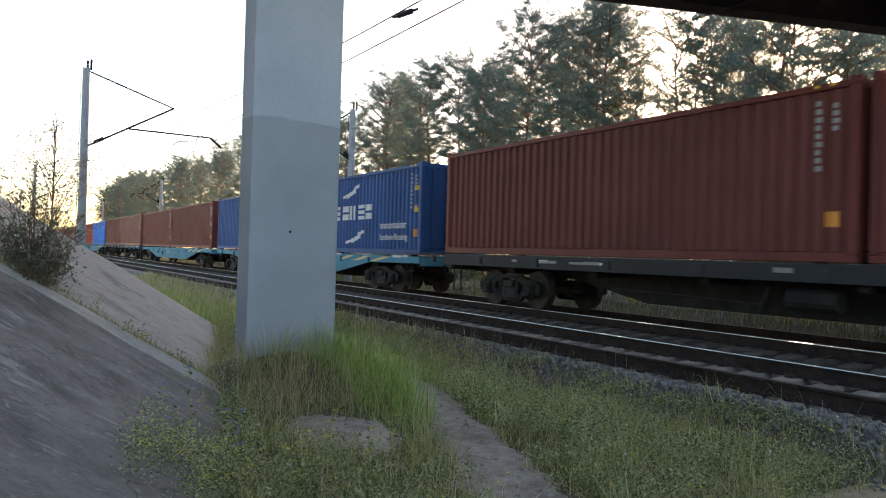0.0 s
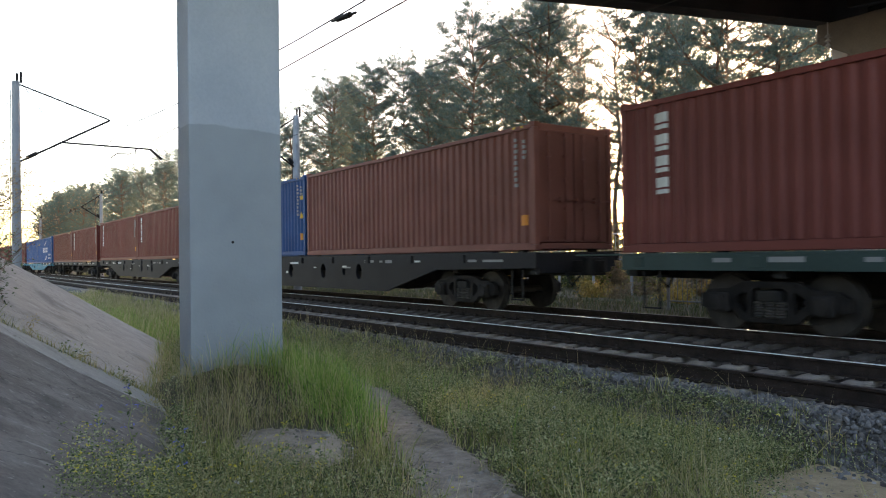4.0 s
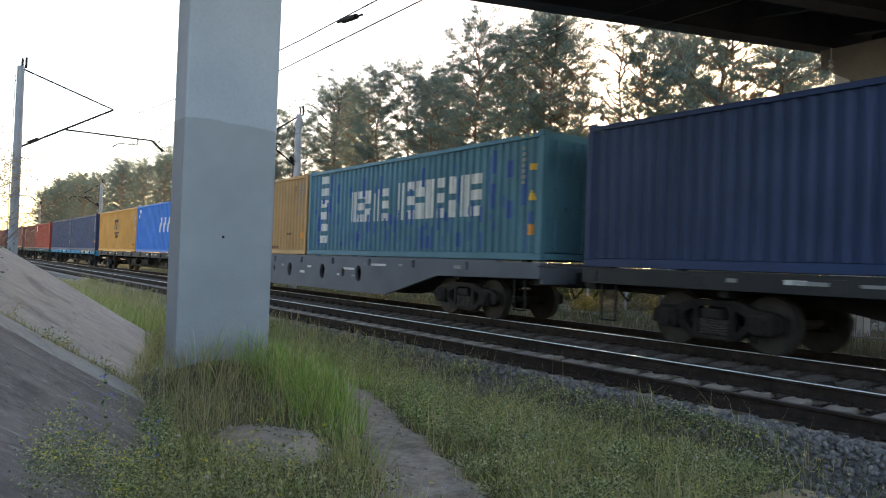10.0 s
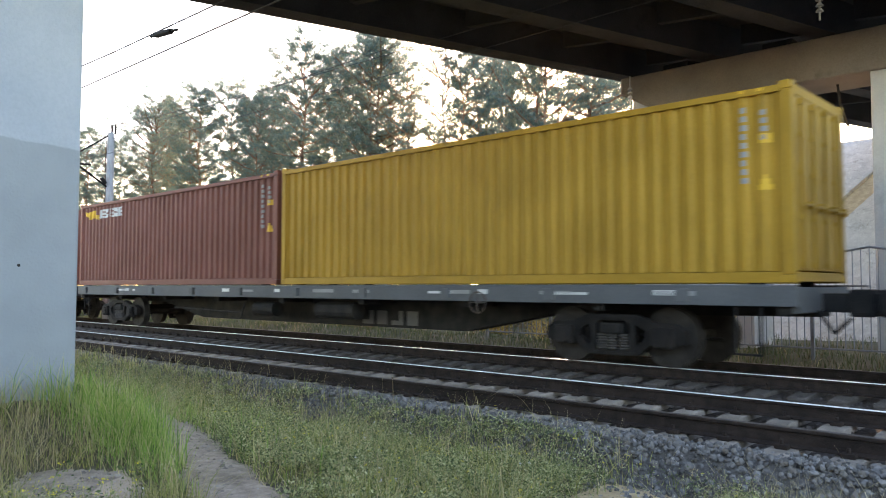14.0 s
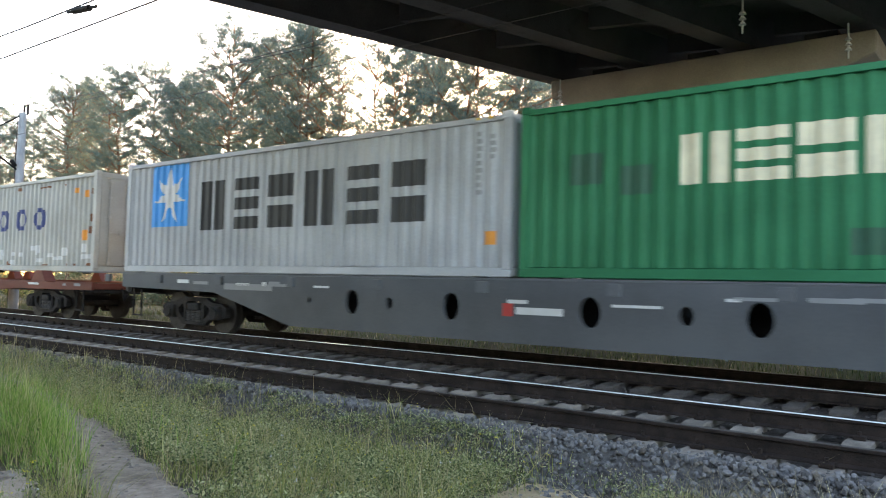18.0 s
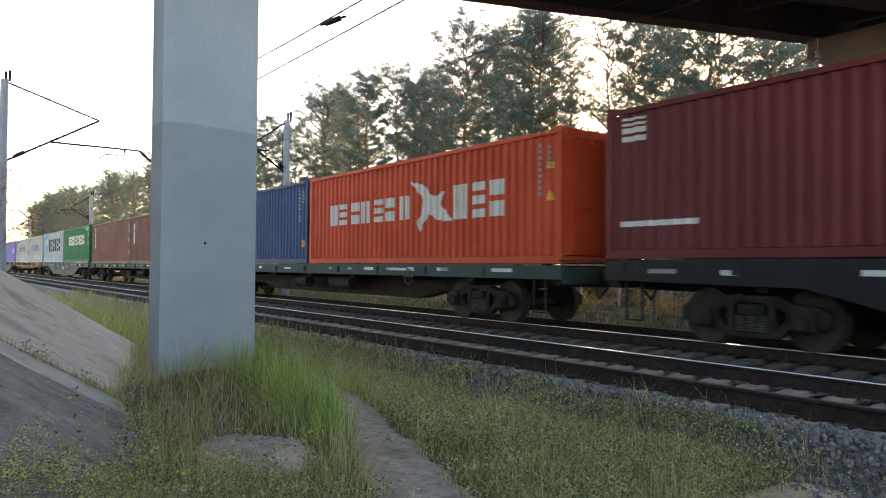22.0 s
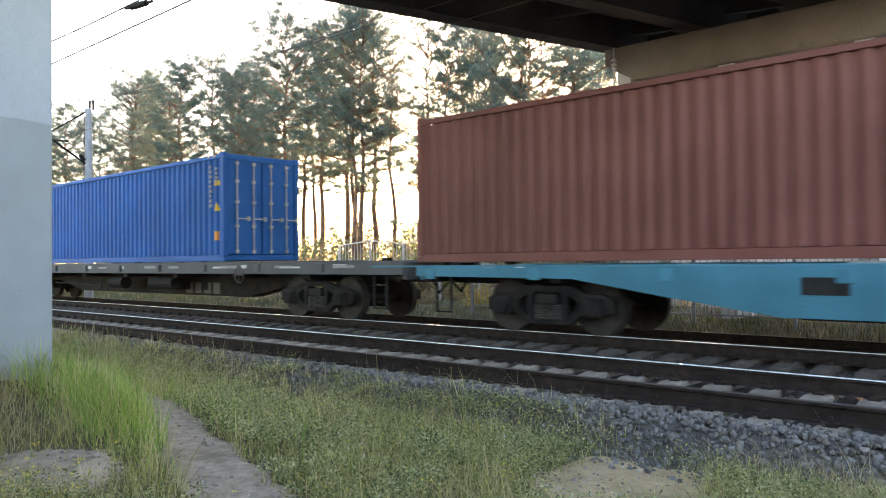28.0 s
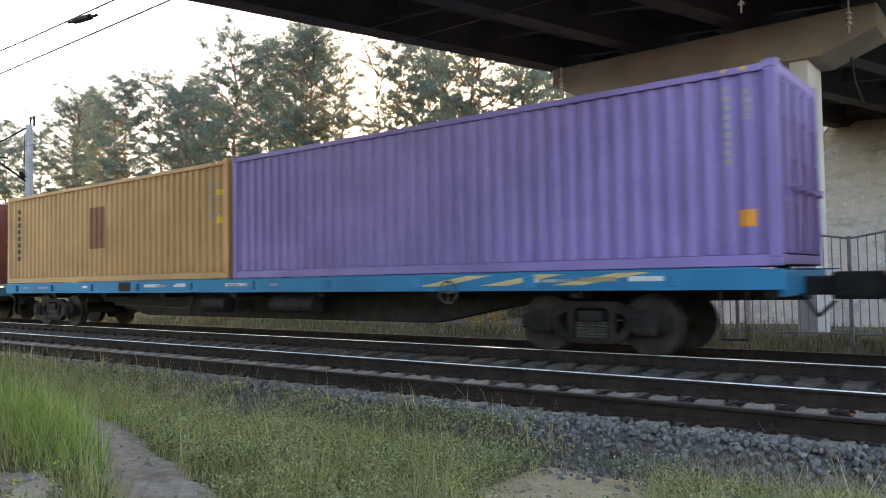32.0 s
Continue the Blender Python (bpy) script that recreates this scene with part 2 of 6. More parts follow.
# ---- ground, one sheet to the horizon ----
def build_ground():
    xs = [-1500, -600, -250, -120, -60, -30, -15, -8] + [-4 + 0.25 * i for i in range(88)] + [18.2, 19, 21, 24, 28, 34, 45, 60, 90, 150, 300, 700, 1500]
    ys = [-1500, -600, -250, -120, -60, -30, -15, -8] + [-4 + 0.25 * i for i in range(140)] + [31 + 2 * i for i in range(30)] + [94, 100, 130, 180, 250, 400, 800, 1500]
    verts = [(x, y, ground_z(x, y)) for y in ys for x in xs]
    w = len(xs)
    faces = [(j * w + i, j * w + i + 1, (j + 1) * w + i + 1, (j + 1) * w + i) for j in range(len(ys) - 1) for i in range(w - 1)]
    me = raw("ground", verts, faces)
    me.polygons.foreach_set("use_smooth", [True] * len(me.polygons))
    tagged(placed("ground", me, SOIL), "dry grassy soil beside the railway", "ground", kind="structure")
    bm = prism(bmesh.new(), [(7.12, -0.85), (7.12, -0.26), (13.75, -0.26), (14.4, -0.56), (14.5, -0.85)], "y", -60, 420)
    sh = prism(bmesh.new(), [(6.1, -0.85), (6.2, -0.57), (6.7, -0.225), (7.1, -0.212), (7.12, -0.25), (7.12, -0.85)], "y", -60, 420)
    tagged(part("ballast_shoulder", sh, GRAVEL), "grey gravel shoulder beside the near rail", "ballast", kind="structure")
    tagged(part("ballast_bed", bm, BALLAST), "grey crushed stone ballast bed under two tracks", "ballast", kind="structure")


build_ground()


def build_track(name, x, wood):
    top = thing(name, "railway track of rusty rails on concrete sleepers", "railway track", "two parallel tracks", "structure", at=pose(x, 0, 0))
    prof = [(-0.075, -0.18), (0.075, -0.18), (0.075, -0.168), (0.012, -0.15), (0.009, -0.045), (0.036, -0.035), (0.036, -0.010), (0.029, -0.004), (-0.029, -0.004), (-0.036, -0.010), (-0.036, -0.035), (-0.009, -0.045), (-0.012, -0.15), (-0.075, -0.168)]
    for side in (-0.8, 0.8):
        bm = prism(bmesh.new(), [(u + side, v) for u, v in prof], "y", -60, 420)
        r = part("rail", bm, RAIL_STEEL, top)
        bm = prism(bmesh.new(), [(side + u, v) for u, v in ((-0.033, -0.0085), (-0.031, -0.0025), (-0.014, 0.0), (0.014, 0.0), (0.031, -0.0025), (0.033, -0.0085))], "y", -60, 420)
        # One head per track gets the painted glint, its twin goes without.
        part("rail_head", bm, RAIL_GLINT if (side > 0) == (x < 10) else BROWN_STEEL, r, "polished running surface" if (side > 0) == (x < 10) else "dull worn running surface")
    bm = prism(bmesh.new(), [(-1.35, -0.34), (1.35, -0.34), (1.35, -0.215), (1.05, -0.19), (0.55, -0.19), (0.4, -0.21), (-0.4, -0.21), (-0.55, -0.19), (-1.05, -0.19), (-1.35, -0.215)], "y", -0.13, 0.13)
    bmesh.ops.bevel(bm, geom=bm.edges[:], offset=0.012, segments=1, affect="EDGES")
    me = bpy.data.meshes.new("sleeper")
    bm.to_mesh(me)
    bm.free()
    clip = bmesh.new()
    for side in (-0.8, 0.8):
        for d in (-0.11, 0.11):
            box(clip, side + d - 0.045, -0.06, -0.19, side + d + 0.045, 0.06, -0.145, bevel=0.012)
            rod(clip, (side + d, 0, -0.15), (side + d, 0, -0.10), 0.02, 6)
    clip_me = bpy.data.meshes.new("rail_clips")
    clip.to_mesh(clip_me)
    clip.free()
    rest_v, rest_f = [], []
    rng = random.Random(5)
    for i in range(-30, 400):
        y = i * 0.543 + 0.26
        if -8 < y < 75:
            s = placed("sleeper", me, wood, top, at=pose(rng.uniform(-0.02, 0.02), y, rng.uniform(-0.006, 0.004), 0, 0, rng.uniform(-0.6, 0.6)))
            placed("rail_clip", clip_me, RAIL_STEEL, s)
        else:
            b = len(rest_v)
            rest_v += [(u, y + w, v) for w in (-0.13, 0.13) for u, v in ((-1.35, -0.34), (1.35, -0.34), (1.35, -0.2), (-1.35, -0.2))]
            rest_f += [(b, b + 4, b + 7, b + 3), (b + 3, b + 7, b + 6, b + 2), (b + 1, b + 2, b + 6, b + 5), (b, b + 3, b + 2, b + 1), (b + 4, b + 5, b + 6, b + 7)]
    tagged(placed("far_sleepers", raw("far_sleepers", rest_v, rest_f), wood, top), kind="stuff")


build_track("near_track", NEAR_X, SLEEPER)
build_track("far_track", FAR_X, DARK_SLEEPER)


# ---- bridge ----
def coat(name):
    """Pillar concrete: pale bluish wash above, a greyer repainted field below with an uneven edge."""
    m = surface(name, (0.36, 0.40, 0.44), (0.44, 0.475, 0.51), 0.9, 0.8, 0.1, fine=30, c3=(0.34, 0.37, 0.40), patch=0.3)
    n, l = m.node_tree.nodes, m.node_tree.links
    b = n["Principled BSDF"]
    old = b.inputs["Base Color"].links[0].from_socket
    tc, sep = n.new("ShaderNodeTexCoord"), n.new("ShaderNodeSeparateXYZ")
    l.new(tc.outputs["Object"], sep.inputs[0])
    ns = n.new("ShaderNodeTexNoise")
    ns.inputs["Scale"].default_value, ns.inputs["Detail"].default_value = 2.2, 5
    l.new(tc.outputs["Object"], ns.inputs["Vector"])
    a = n.new("ShaderNodeMath")
    a.operation = "MULTIPLY_ADD"
    l.new(ns.outputs["Fac"], a.inputs[0])
    a.inputs[1].default_value = 0.16
    l.new(sep.outputs["Z"], a.inputs[2])
    e = n.new("ShaderNodeMath")
    e.operation = "MULTIPLY_ADD"
    l.new(sep.outputs["X"], e.inputs[0])
    e.inputs[1].default_value = 0.04
    l.new(a.outputs[0], e.inputs[2])
    lt = n.new("ShaderNodeMapRange")
    lt.inputs["From Min"].default_value, lt.inputs["From Max"].default_value = 2.87, 2.885
    l.new(e.outputs[0], lt.inputs["Value"])
    low = n.new("ShaderNodeTexNoise")
    low.inputs["Scale"].default_value, low.inputs["Detail"].default_value = 1.4, 7
    l.new(tc.outputs["Object"], low.inputs["Vector"])
    r = n.new("ShaderNodeValToRGB")
    r.color_ramp.elements[0].position, r.color_ramp.elements[1].position = 0.35, 0.7
    r.color_ramp.elements[0].color, r.color_ramp.elements[1].color = (0.285, 0.31, 0.325, 1), (0.335, 0.365, 0.38, 1)
    l.new(low.outputs["Fac"], r.inputs[0])
    mx = n.new("ShaderNodeMix")
    mx.data_type = "RGBA"
    l.new(lt.outputs[0], mx.inputs["Factor"])
    l.new(r.outputs[0], mx.inputs["A"])
    l.new(old, mx.inputs["B"])
    l.new(mx.outputs["Result"], b.inputs["Base Color"])
    return m


PILLAR = coat("pillar_paint")
WHITE_WASH = surface("whitewashed_concrete", (0.42, 0.415, 0.40), (0.53, 0.52, 0.50), 1.0, 0.85, 0.1, fine=30, c3=(0.33, 0.315, 0.29), patch=0.35)


def edge(x):
    """The deck's far edge: the bridge lies a little skew to the tracks."""
    return 13.62 - 0.292 * (x - 9.27)


def skew_beam(bm, x0, x1, off, wide, z0, z1):
    v = [bm.verts.new((x, edge(x) - off - w, z)) for z in (z0, z1) for x, w in ((x0, 0), (x1, 0), (x1, wide), (x0, wide))]
    for f in ((3, 2, 1, 0), (4, 5, 6, 7), (0, 1, 5, 4), (1, 2, 6, 5), (2, 3, 7, 6), (3, 0, 4, 7)):
        bm.faces.new([v[i] for i in f])
    bmesh.ops.recalc_face_normals(bm, faces=bm.faces[:])
    return bm


def build_bridge():
    br = thing("road_bridge", "concrete road bridge crossing over the railway", "bridge", kind="structure")
    bm = boxed(-0.575, -0.40, -0.8, 0.50, 0.02, 7.0, bevel=0.03)
    p = part("near_column", bm, PILLAR, br, "smooth grey pillar painted pale blue above")
    p.matrix_basis = pose(2.785, 8.8, 0, 0, 0, 1.5)
    bm = rod(bmesh.new(), (-0.095, -0.402, 1.51), (-0.095, -0.385, 1.51), 0.016, 10)
    part("bolt_hole", bm, BLACK_STEEL, p, "small dark hole in the pillar")
    part("near_cap_beam", prism(bmesh.new(), [(13.9, 7.0), (13.9, 7.16), (7.4, 7.16), (7.4, 7.0)], "x", 2.0, 3.7), CAP_CONCRETE, br)
    bm = prism(bmesh.new(), [(10.3, 6.5), (10.3, 6.95), (2.45, 6.95), (2.45, 6.45), (3.6, 6.0), (9.4, 6.0)], "x", 18.2, 19.7)
    bmesh.ops.bevel(bm, geom=bm.edges[:], offset=0.03, segments=1, affect="EDGES")
    part("cap_beam", bm, CAP_CONCRETE, br, "stained concrete cap beam")
    for y in (9.78, 7.05, 4.05):
        part("far_column", boxed(18.3, y - 0.2, -0.8, 19.6, y + 0.2, 6.45 if y > 9 else 6.1, bevel=0.03), WHITE_WASH, br, "whitewashed concrete column")
    for y in (8.9, 6.3, 3.6):
        part("bearing", boxed(18.6, y - 0.35, 6.95, 19.3, y + 0.35, 7.2, bevel=0.02), BLACK_STEEL, br)
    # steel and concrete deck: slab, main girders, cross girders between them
    # The last bay and fifth girder are added width to shade the train.
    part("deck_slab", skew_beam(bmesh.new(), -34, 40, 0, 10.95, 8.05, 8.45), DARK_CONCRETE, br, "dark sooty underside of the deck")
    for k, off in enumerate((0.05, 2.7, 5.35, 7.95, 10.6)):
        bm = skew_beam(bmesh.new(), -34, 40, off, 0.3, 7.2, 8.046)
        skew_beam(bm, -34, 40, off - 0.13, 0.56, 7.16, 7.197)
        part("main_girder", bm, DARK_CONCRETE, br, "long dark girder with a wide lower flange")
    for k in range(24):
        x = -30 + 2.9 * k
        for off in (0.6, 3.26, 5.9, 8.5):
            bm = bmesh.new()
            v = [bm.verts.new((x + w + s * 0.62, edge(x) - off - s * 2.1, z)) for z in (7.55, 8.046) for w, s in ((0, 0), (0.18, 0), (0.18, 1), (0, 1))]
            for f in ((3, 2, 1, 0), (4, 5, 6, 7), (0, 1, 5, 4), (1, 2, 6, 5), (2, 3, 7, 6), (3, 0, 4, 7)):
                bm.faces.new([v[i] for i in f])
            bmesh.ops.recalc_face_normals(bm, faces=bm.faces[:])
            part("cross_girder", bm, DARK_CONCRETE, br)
    for off in (0.0, 10.7):
        part("parapet", skew_beam(bmesh.new(), -34, 40, off, 0.25, 8.454, 9.5), CONCRETE, br)
    # drain pipes and porcelain insulators hung under the girders
    for x, y, z in ((18.0, 9.9, 6.9), (15.4, 4.4, 7.16), (17.7, 2.9, 7.0)):
        bm = rod(bmesh.new(), (x, y, z), (x, y, z - 0.75), 0.02, 6)
        for k in range(3):
            rod(bm, (x, y, z - 0.3 - 0.11 * k), (x, y, z - 0.36 - 0.11 * k), 0.035, 10, 0.075)
        tagged(part("hanging_insulator", bm, CONCRETE), "pale porcelain insulator hung under the bridge", "insulator", "bridge insulators")
    for y in (8.3, 5.1, 3.1):
        bm = rod(bmesh.new(), (19.0, y, 6.05), (18.97, y - 0.06, 5.5), 0.03, 6)
        rod(bm, (18.97, y - 0.06, 5.5), (19.05, y - 0.2, 5.0), 0.03, 6)
        part("drain_hose", bm, BLACK_STEEL, br)


build_bridge()


# ---- paved embankment slopes ----
SLAB_DARK = surface("dirty_slope_concrete", (0.15, 0.124, 0.106), (0.36, 0.305, 0.262), 2.2, 0.92, 0.5, fine=26, c3=(0.40, 0.36, 0.34), patch=0.3, stretch=(0.8, 1.1, 0.8))
SLAB_PALE = surface("pale_slope_concrete", (0.40, 0.36, 0.315), (0.58, 0.53, 0.47), 2.0, 0.9, 0.4, fine=30, c3=(0.20, 0.18, 0.155), patch=0.36, stretch=(0.8, 1.2, 0.8))
for m in (SLAB_DARK, SLAB_PALE):
    for n in m.node_tree.nodes:
        if n.type == "TEX_NOISE":
            n.inputs["Detail"].default_value, n.inputs["Roughness"].default_value = 12.0, 0.74


def stained(m, pale, dark):
    """Lime patches, dark washes and thin cracks over a concrete."""
    n, l = m.node_tree.nodes, m.node_tree.links
    b = n["Principled BSDF"]
    tc = n.new("ShaderNodeTexCoord")
    for scale, low, high, colour, stretch in ((1.3, 0.54, 0.66, dark, (1.0, 0.7, 1.0)), (5.0, 0.57, 0.65, pale, (0.6, 1.4, 0.6)), (17.0, 0.60, 0.67, pale, (1.0, 1.0, 1.0)), (23.0, 0.60, 0.68, dark, (1.0, 1.0, 1.0))):
        mp, t, r, mix = n.new("ShaderNodeMapping"), n.new("ShaderNodeTexNoise"), n.new("ShaderNodeMapRange"), n.new("ShaderNodeMix")
        mp.inputs["Scale"].default_value = stretch
        t.inputs["Scale"].default_value, t.inputs["Detail"].default_value, t.inputs["Roughness"].default_value = scale, 9.0, 0.66
        r.inputs["From Min"].default_value, r.inputs["From Max"].default_value, r.inputs["To Max"].default_value = low, high, 0.7
        mix.data_type = "RGBA"
        mix.inputs["B"].default_value = (*colour, 1)
        l.new(tc.outputs["Object"], mp.inputs[0])
        l.new(mp.outputs[0], t.inputs["Vector"])
        l.new(t.outputs["Fac"], r.inputs["Value"])
        l.new(r.outputs[0], mix.inputs["Factor"])
        l.new(b.inputs["Base Color"].links[0].from_socket, mix.inputs["A"])
        l.new(mix.outputs["Result"], b.inputs["Base Color"])
    warp, add = n.new("ShaderNodeTexNoise"), n.new("ShaderNodeVectorMath")
    warp.inputs["Scale"].default_value, warp.inputs["Detail"].default_value = 2.5, 4.0
    add.operation = "ADD"
    v, r, mix = n.new("ShaderNodeTexVoronoi"), n.new("ShaderNodeMapRange"), n.new("ShaderNodeMix")
    v.feature = "DISTANCE_TO_EDGE"
    v.inputs["Scale"].default_value = 0.8
    r.inputs["From Min"].default_value, r.inputs["From Max"].default_value, r.inputs["To Min"].default_value, r.inputs["To Max"].default_value = 0.003, 0.008, 0.5, 0.0
    mix.data_type = "RGBA"
    mix.inputs["B"].default_value = (*[c * 0.5 for c in dark], 1)
    l.new(tc.outputs["Object"], warp.inputs["Vector"])
    l.new(tc.outputs["Object"], add.inputs[0])
    l.new(warp.outputs["Color"], add.inputs[1])
    l.new(add.outputs[0], v.inputs["Vector"])
    l.new(v.outputs["Distance"], r.inputs["Value"])
    l.new(r.outputs[0], mix.inputs["Factor"])
    l.new(b.inputs["Base Color"].links[0].from_socket, mix.inputs["A"])
    l.new(mix.outputs["Result"], b.inputs["Base Color"])


stained(SLAB_DARK, (0.50, 0.445, 0.395), (0.10, 0.082, 0.072))
stained(SLAB_PALE, (0.64, 0.60, 0.55), (0.24, 0.21, 0.185))


def slope_slab(name, corners, thick, mat, parent):
    """A slab on its four upper corners (foot, foot, top, top), with a subdivided, slightly uneven top."""
    a, b, c, d = (Vector(q) for q in corners)
    nx, ny = 24, 24
    verts, faces = [], []
    for j in range(ny + 1):
        for i in range(nx + 1):
            p = (a.lerp(b, i / nx)).lerp(d.lerp(c, i / nx), j / ny)
            lift = 0.03 * noise.noise(p * 0.9) + 0.012 * noise.noise(p * 4)
            verts.append((p.x, p.y, p.z + lift))
    w = nx + 1
    for j in range(ny):
        for i in range(nx):
            faces.append((j * w + i, j * w + i + 1, (j + 1) * w + i + 1, (j + 1) * w + i))
    rim = [i for i in range(w)] + [j * w + nx for j in range(1, ny + 1)] + [ny * w + i for i in range(nx - 1, -1, -1)] + [j * w for j in range(ny - 1, 0, -1)]
    base = len(verts)
    verts += [(verts[i][0], verts[i][1], verts[i][2] - thick) for i in rim]
    k = len(rim)
    faces += [(rim[i], base + i, base + (i + 1) % k, rim[(i + 1) % k]) for i in range(k)]
    bm = bmesh.new()
    me = raw(name, verts, faces)
    bm.from_mesh(me)
    bmesh.ops.recalc_face_normals(bm, faces=bm.faces[:])
    return part(name, bm, mat, parent)


def near_slope_point(y, s):
    """A point on the near paved slope: y along its foot, s metres up it to the side."""
    foot = -0.2 + 0.27 * y
    return (foot - 0.965 * s, y, -0.22 + 0.6 * 1.036 * s * 0.965)


def build_slopes():
    em = thing("near_embankment", "bridge embankment paved with weathered concrete slabs", "embankment", kind="structure")
    for y0, y1, low, mat in ((-14, -3.0, -0.4, SLAB_DARK), (-2.97, 2.45, -0.4, SLAB_DARK), (2.48, 7.62, -0.4, SLAB_DARK), (7.65, 8.1, -0.4, SLAB_PALE), (8.2, 13.3, 0.22, SLAB_PALE)):
        slope_slab("paving_slab", [near_slope_point(y0, low), near_slope_point(y1, low), near_slope_point(y1, 10.8), near_slope_point(y0, 10.8)], 0.25, mat, em)
    # earth core below and behind the slabs
    pts = [near_slope_point(-14, -0.3), near_slope_point(13.25, -0.3), near_slope_point(13.25, 10.8), near_slope_point(-14, 10.8)]
    v = [(x, y, z - 0.12) for x, y, z in pts] + [(x, y, -1.2) for x, y, z in pts] + [(-34, 13.2, 6.4), (-34, -14, 6.4), (-34, 13.2, -1.2), (-34, -14, -1.2)]
    f = [(0, 1, 2, 3), (0, 4, 5, 1), (1, 5, 10, 8, 2), (3, 2, 8, 9), (0, 3, 9, 11, 4), (8, 10, 11, 9)]
    bm = bmesh.new()
    bm.from_mesh(raw("earth_core", v, f))
    bmesh.ops.recalc_face_normals(bm, faces=bm.faces[:])
    part("earth_core", bm, SOIL, em)
    fe = thing("far_embankment", "pale paved embankment beyond the far pier", "embankment", kind="structure")
    def far(y, s):
        return (21.4 + s, y - 0.3 * s, -0.45 + 0.6 * s)
    for y0, y1 in ((13.7, 10.4), (9.5, 2.6), (2.56, -6.0)):
        slope_slab("paving_slab", [far(y0, 0), far(y1, 0), far(y1, 13.0), far(y0, 13.0)], 0.25, SLAB_PALE, fe)
    pts = [far(13.65, 0.1), far(-6, 0.1), far(-6, 13), far(13.65, 13)]
    v = [(x, y, z - 0.12) for x, y, z in pts] + [(x, y, -1.2) for x, y, z in pts] + [(60, -18, 7.2), (60, 2, 7.2), (60, -18, -1.2), (60, 2, -1.2)]
    f = [(0, 1, 2, 3), (0, 4, 5, 1), (1, 5, 10, 8, 2), (3, 2, 8, 9), (0, 3, 9, 11, 4), (8, 10, 11, 9)]
    bm = bmesh.new()
    bm.from_mesh(raw("earth_core", v, f))
    bmesh.ops.recalc_face_normals(bm, faces=bm.faces[:])
    part("earth_core", bm, TAN_EARTH, fe, "dry brown earth between the slabs")


build_slopes()

# ---- overhead line ----
def catenary_mast(name_label, x, y, side, tall, full=True):
    """A tapered concrete mast with a bracket that reaches towards side (+1: +x)."""
    top = thing("catenary_mast", name_label, "mast", "overhead line masts", at=pose(x, y, 0))
    part("pole", rod(bmesh.new(), (0, 0, -0.6), (0, 0, tall), 0.21, 14, 0.15), MAST, top)
    part("cap", rod(rod(bmesh.new(), (0.05, 0, tall), (0.05, 0, tall + 0.35), 0.05), (0.2, 0, tall - 0.05), (0.2, 0, tall + 0.42), 0.05), BLACK_STEEL, top)
    s = side
    end = (3.82 * s, -0.2, tall - 1.41)
    part("tie_rod", rod(bmesh.new(), (0.05 * s, 0, tall - 0.1), end, 0.035, 6), BLACK_STEEL, top)
    bm = rod(bmesh.new(), (0.1 * s, 0, 5.75), end, 0.045, 8)
    rod(bm, (0.4 * s, -0.02, 5.95), (0.8 * s, -0.04, 6.18), 0.085, 10)
    part("bracket_tube", bm, BLACK_STEEL, top)
    bm = rod(bmesh.new(), (1.85 * s, -0.1, 6.72), (5.57 * s, -0.3, 6.65), 0.04, 6)
    rod(bm, (5.57 * s, -0.3, 6.65), (6.1 * s, -0.3, 6.2), 0.06, 8)
    part("steady_tube", bm, BLACK_STEEL, top)
    bm = rod(bmesh.new(), (3.8 * s, -0.2, 6.12), (4.1 * s, -0.2, 6.36), 0.025, 6)
    rod(bm, (4.1 * s, -0.2, 6.36), (4.92 * s, -0.28, 6.38), 0.025, 6)
    rod(bm, (4.92 * s, -0.28, 6.38), (4.92 * s, -0.28, 6.65), 0.025, 6)
    part("registration_arm", bm, BLACK_STEEL, top)
    part("guy_wire", rod(bmesh.new(), (0.2 * s, 0, tall), (1.85 * s, -0.1, 6.72), 0.01, 4), WIRE, top)
    part("earth_cable", rod(bmesh.new(), (-0.24, 0, 0), (-0.2, 0, tall - 0.4), 0.015, 4), WIRE, top)
    return top


for y in (38.0, 88.0, 138.0):
    catenary_mast("tall grey concrete catenary mast with a steel bracket", 3.15, y, 1, 9.3)
for y in (34.4, 84.0, 134.0):
    catenary_mast("grey concrete catenary mast behind the train", 14.75, y, -0.5, 8.3)


def wire(name, pts, r, label):
    cu = bpy.data.curves.new(name, "CURVE")
    cu.dimensions, cu.bevel_depth, cu.bevel_resolution = "3D", r, 1
    sp = cu.splines.new("POLY")
    sp.points.add(len(pts) - 1)
    for p, q in zip(sp.points, pts):
        p.co = (*q, 1)
    cu.materials.append(WIRE)
    return tagged(new(name, cu), label, "wire", "overhead wires")


def sag(y, a, b, high, low):
    u = (y - a) / (b - a)
    return high - (high - low) * 4 * u * (1 - u)


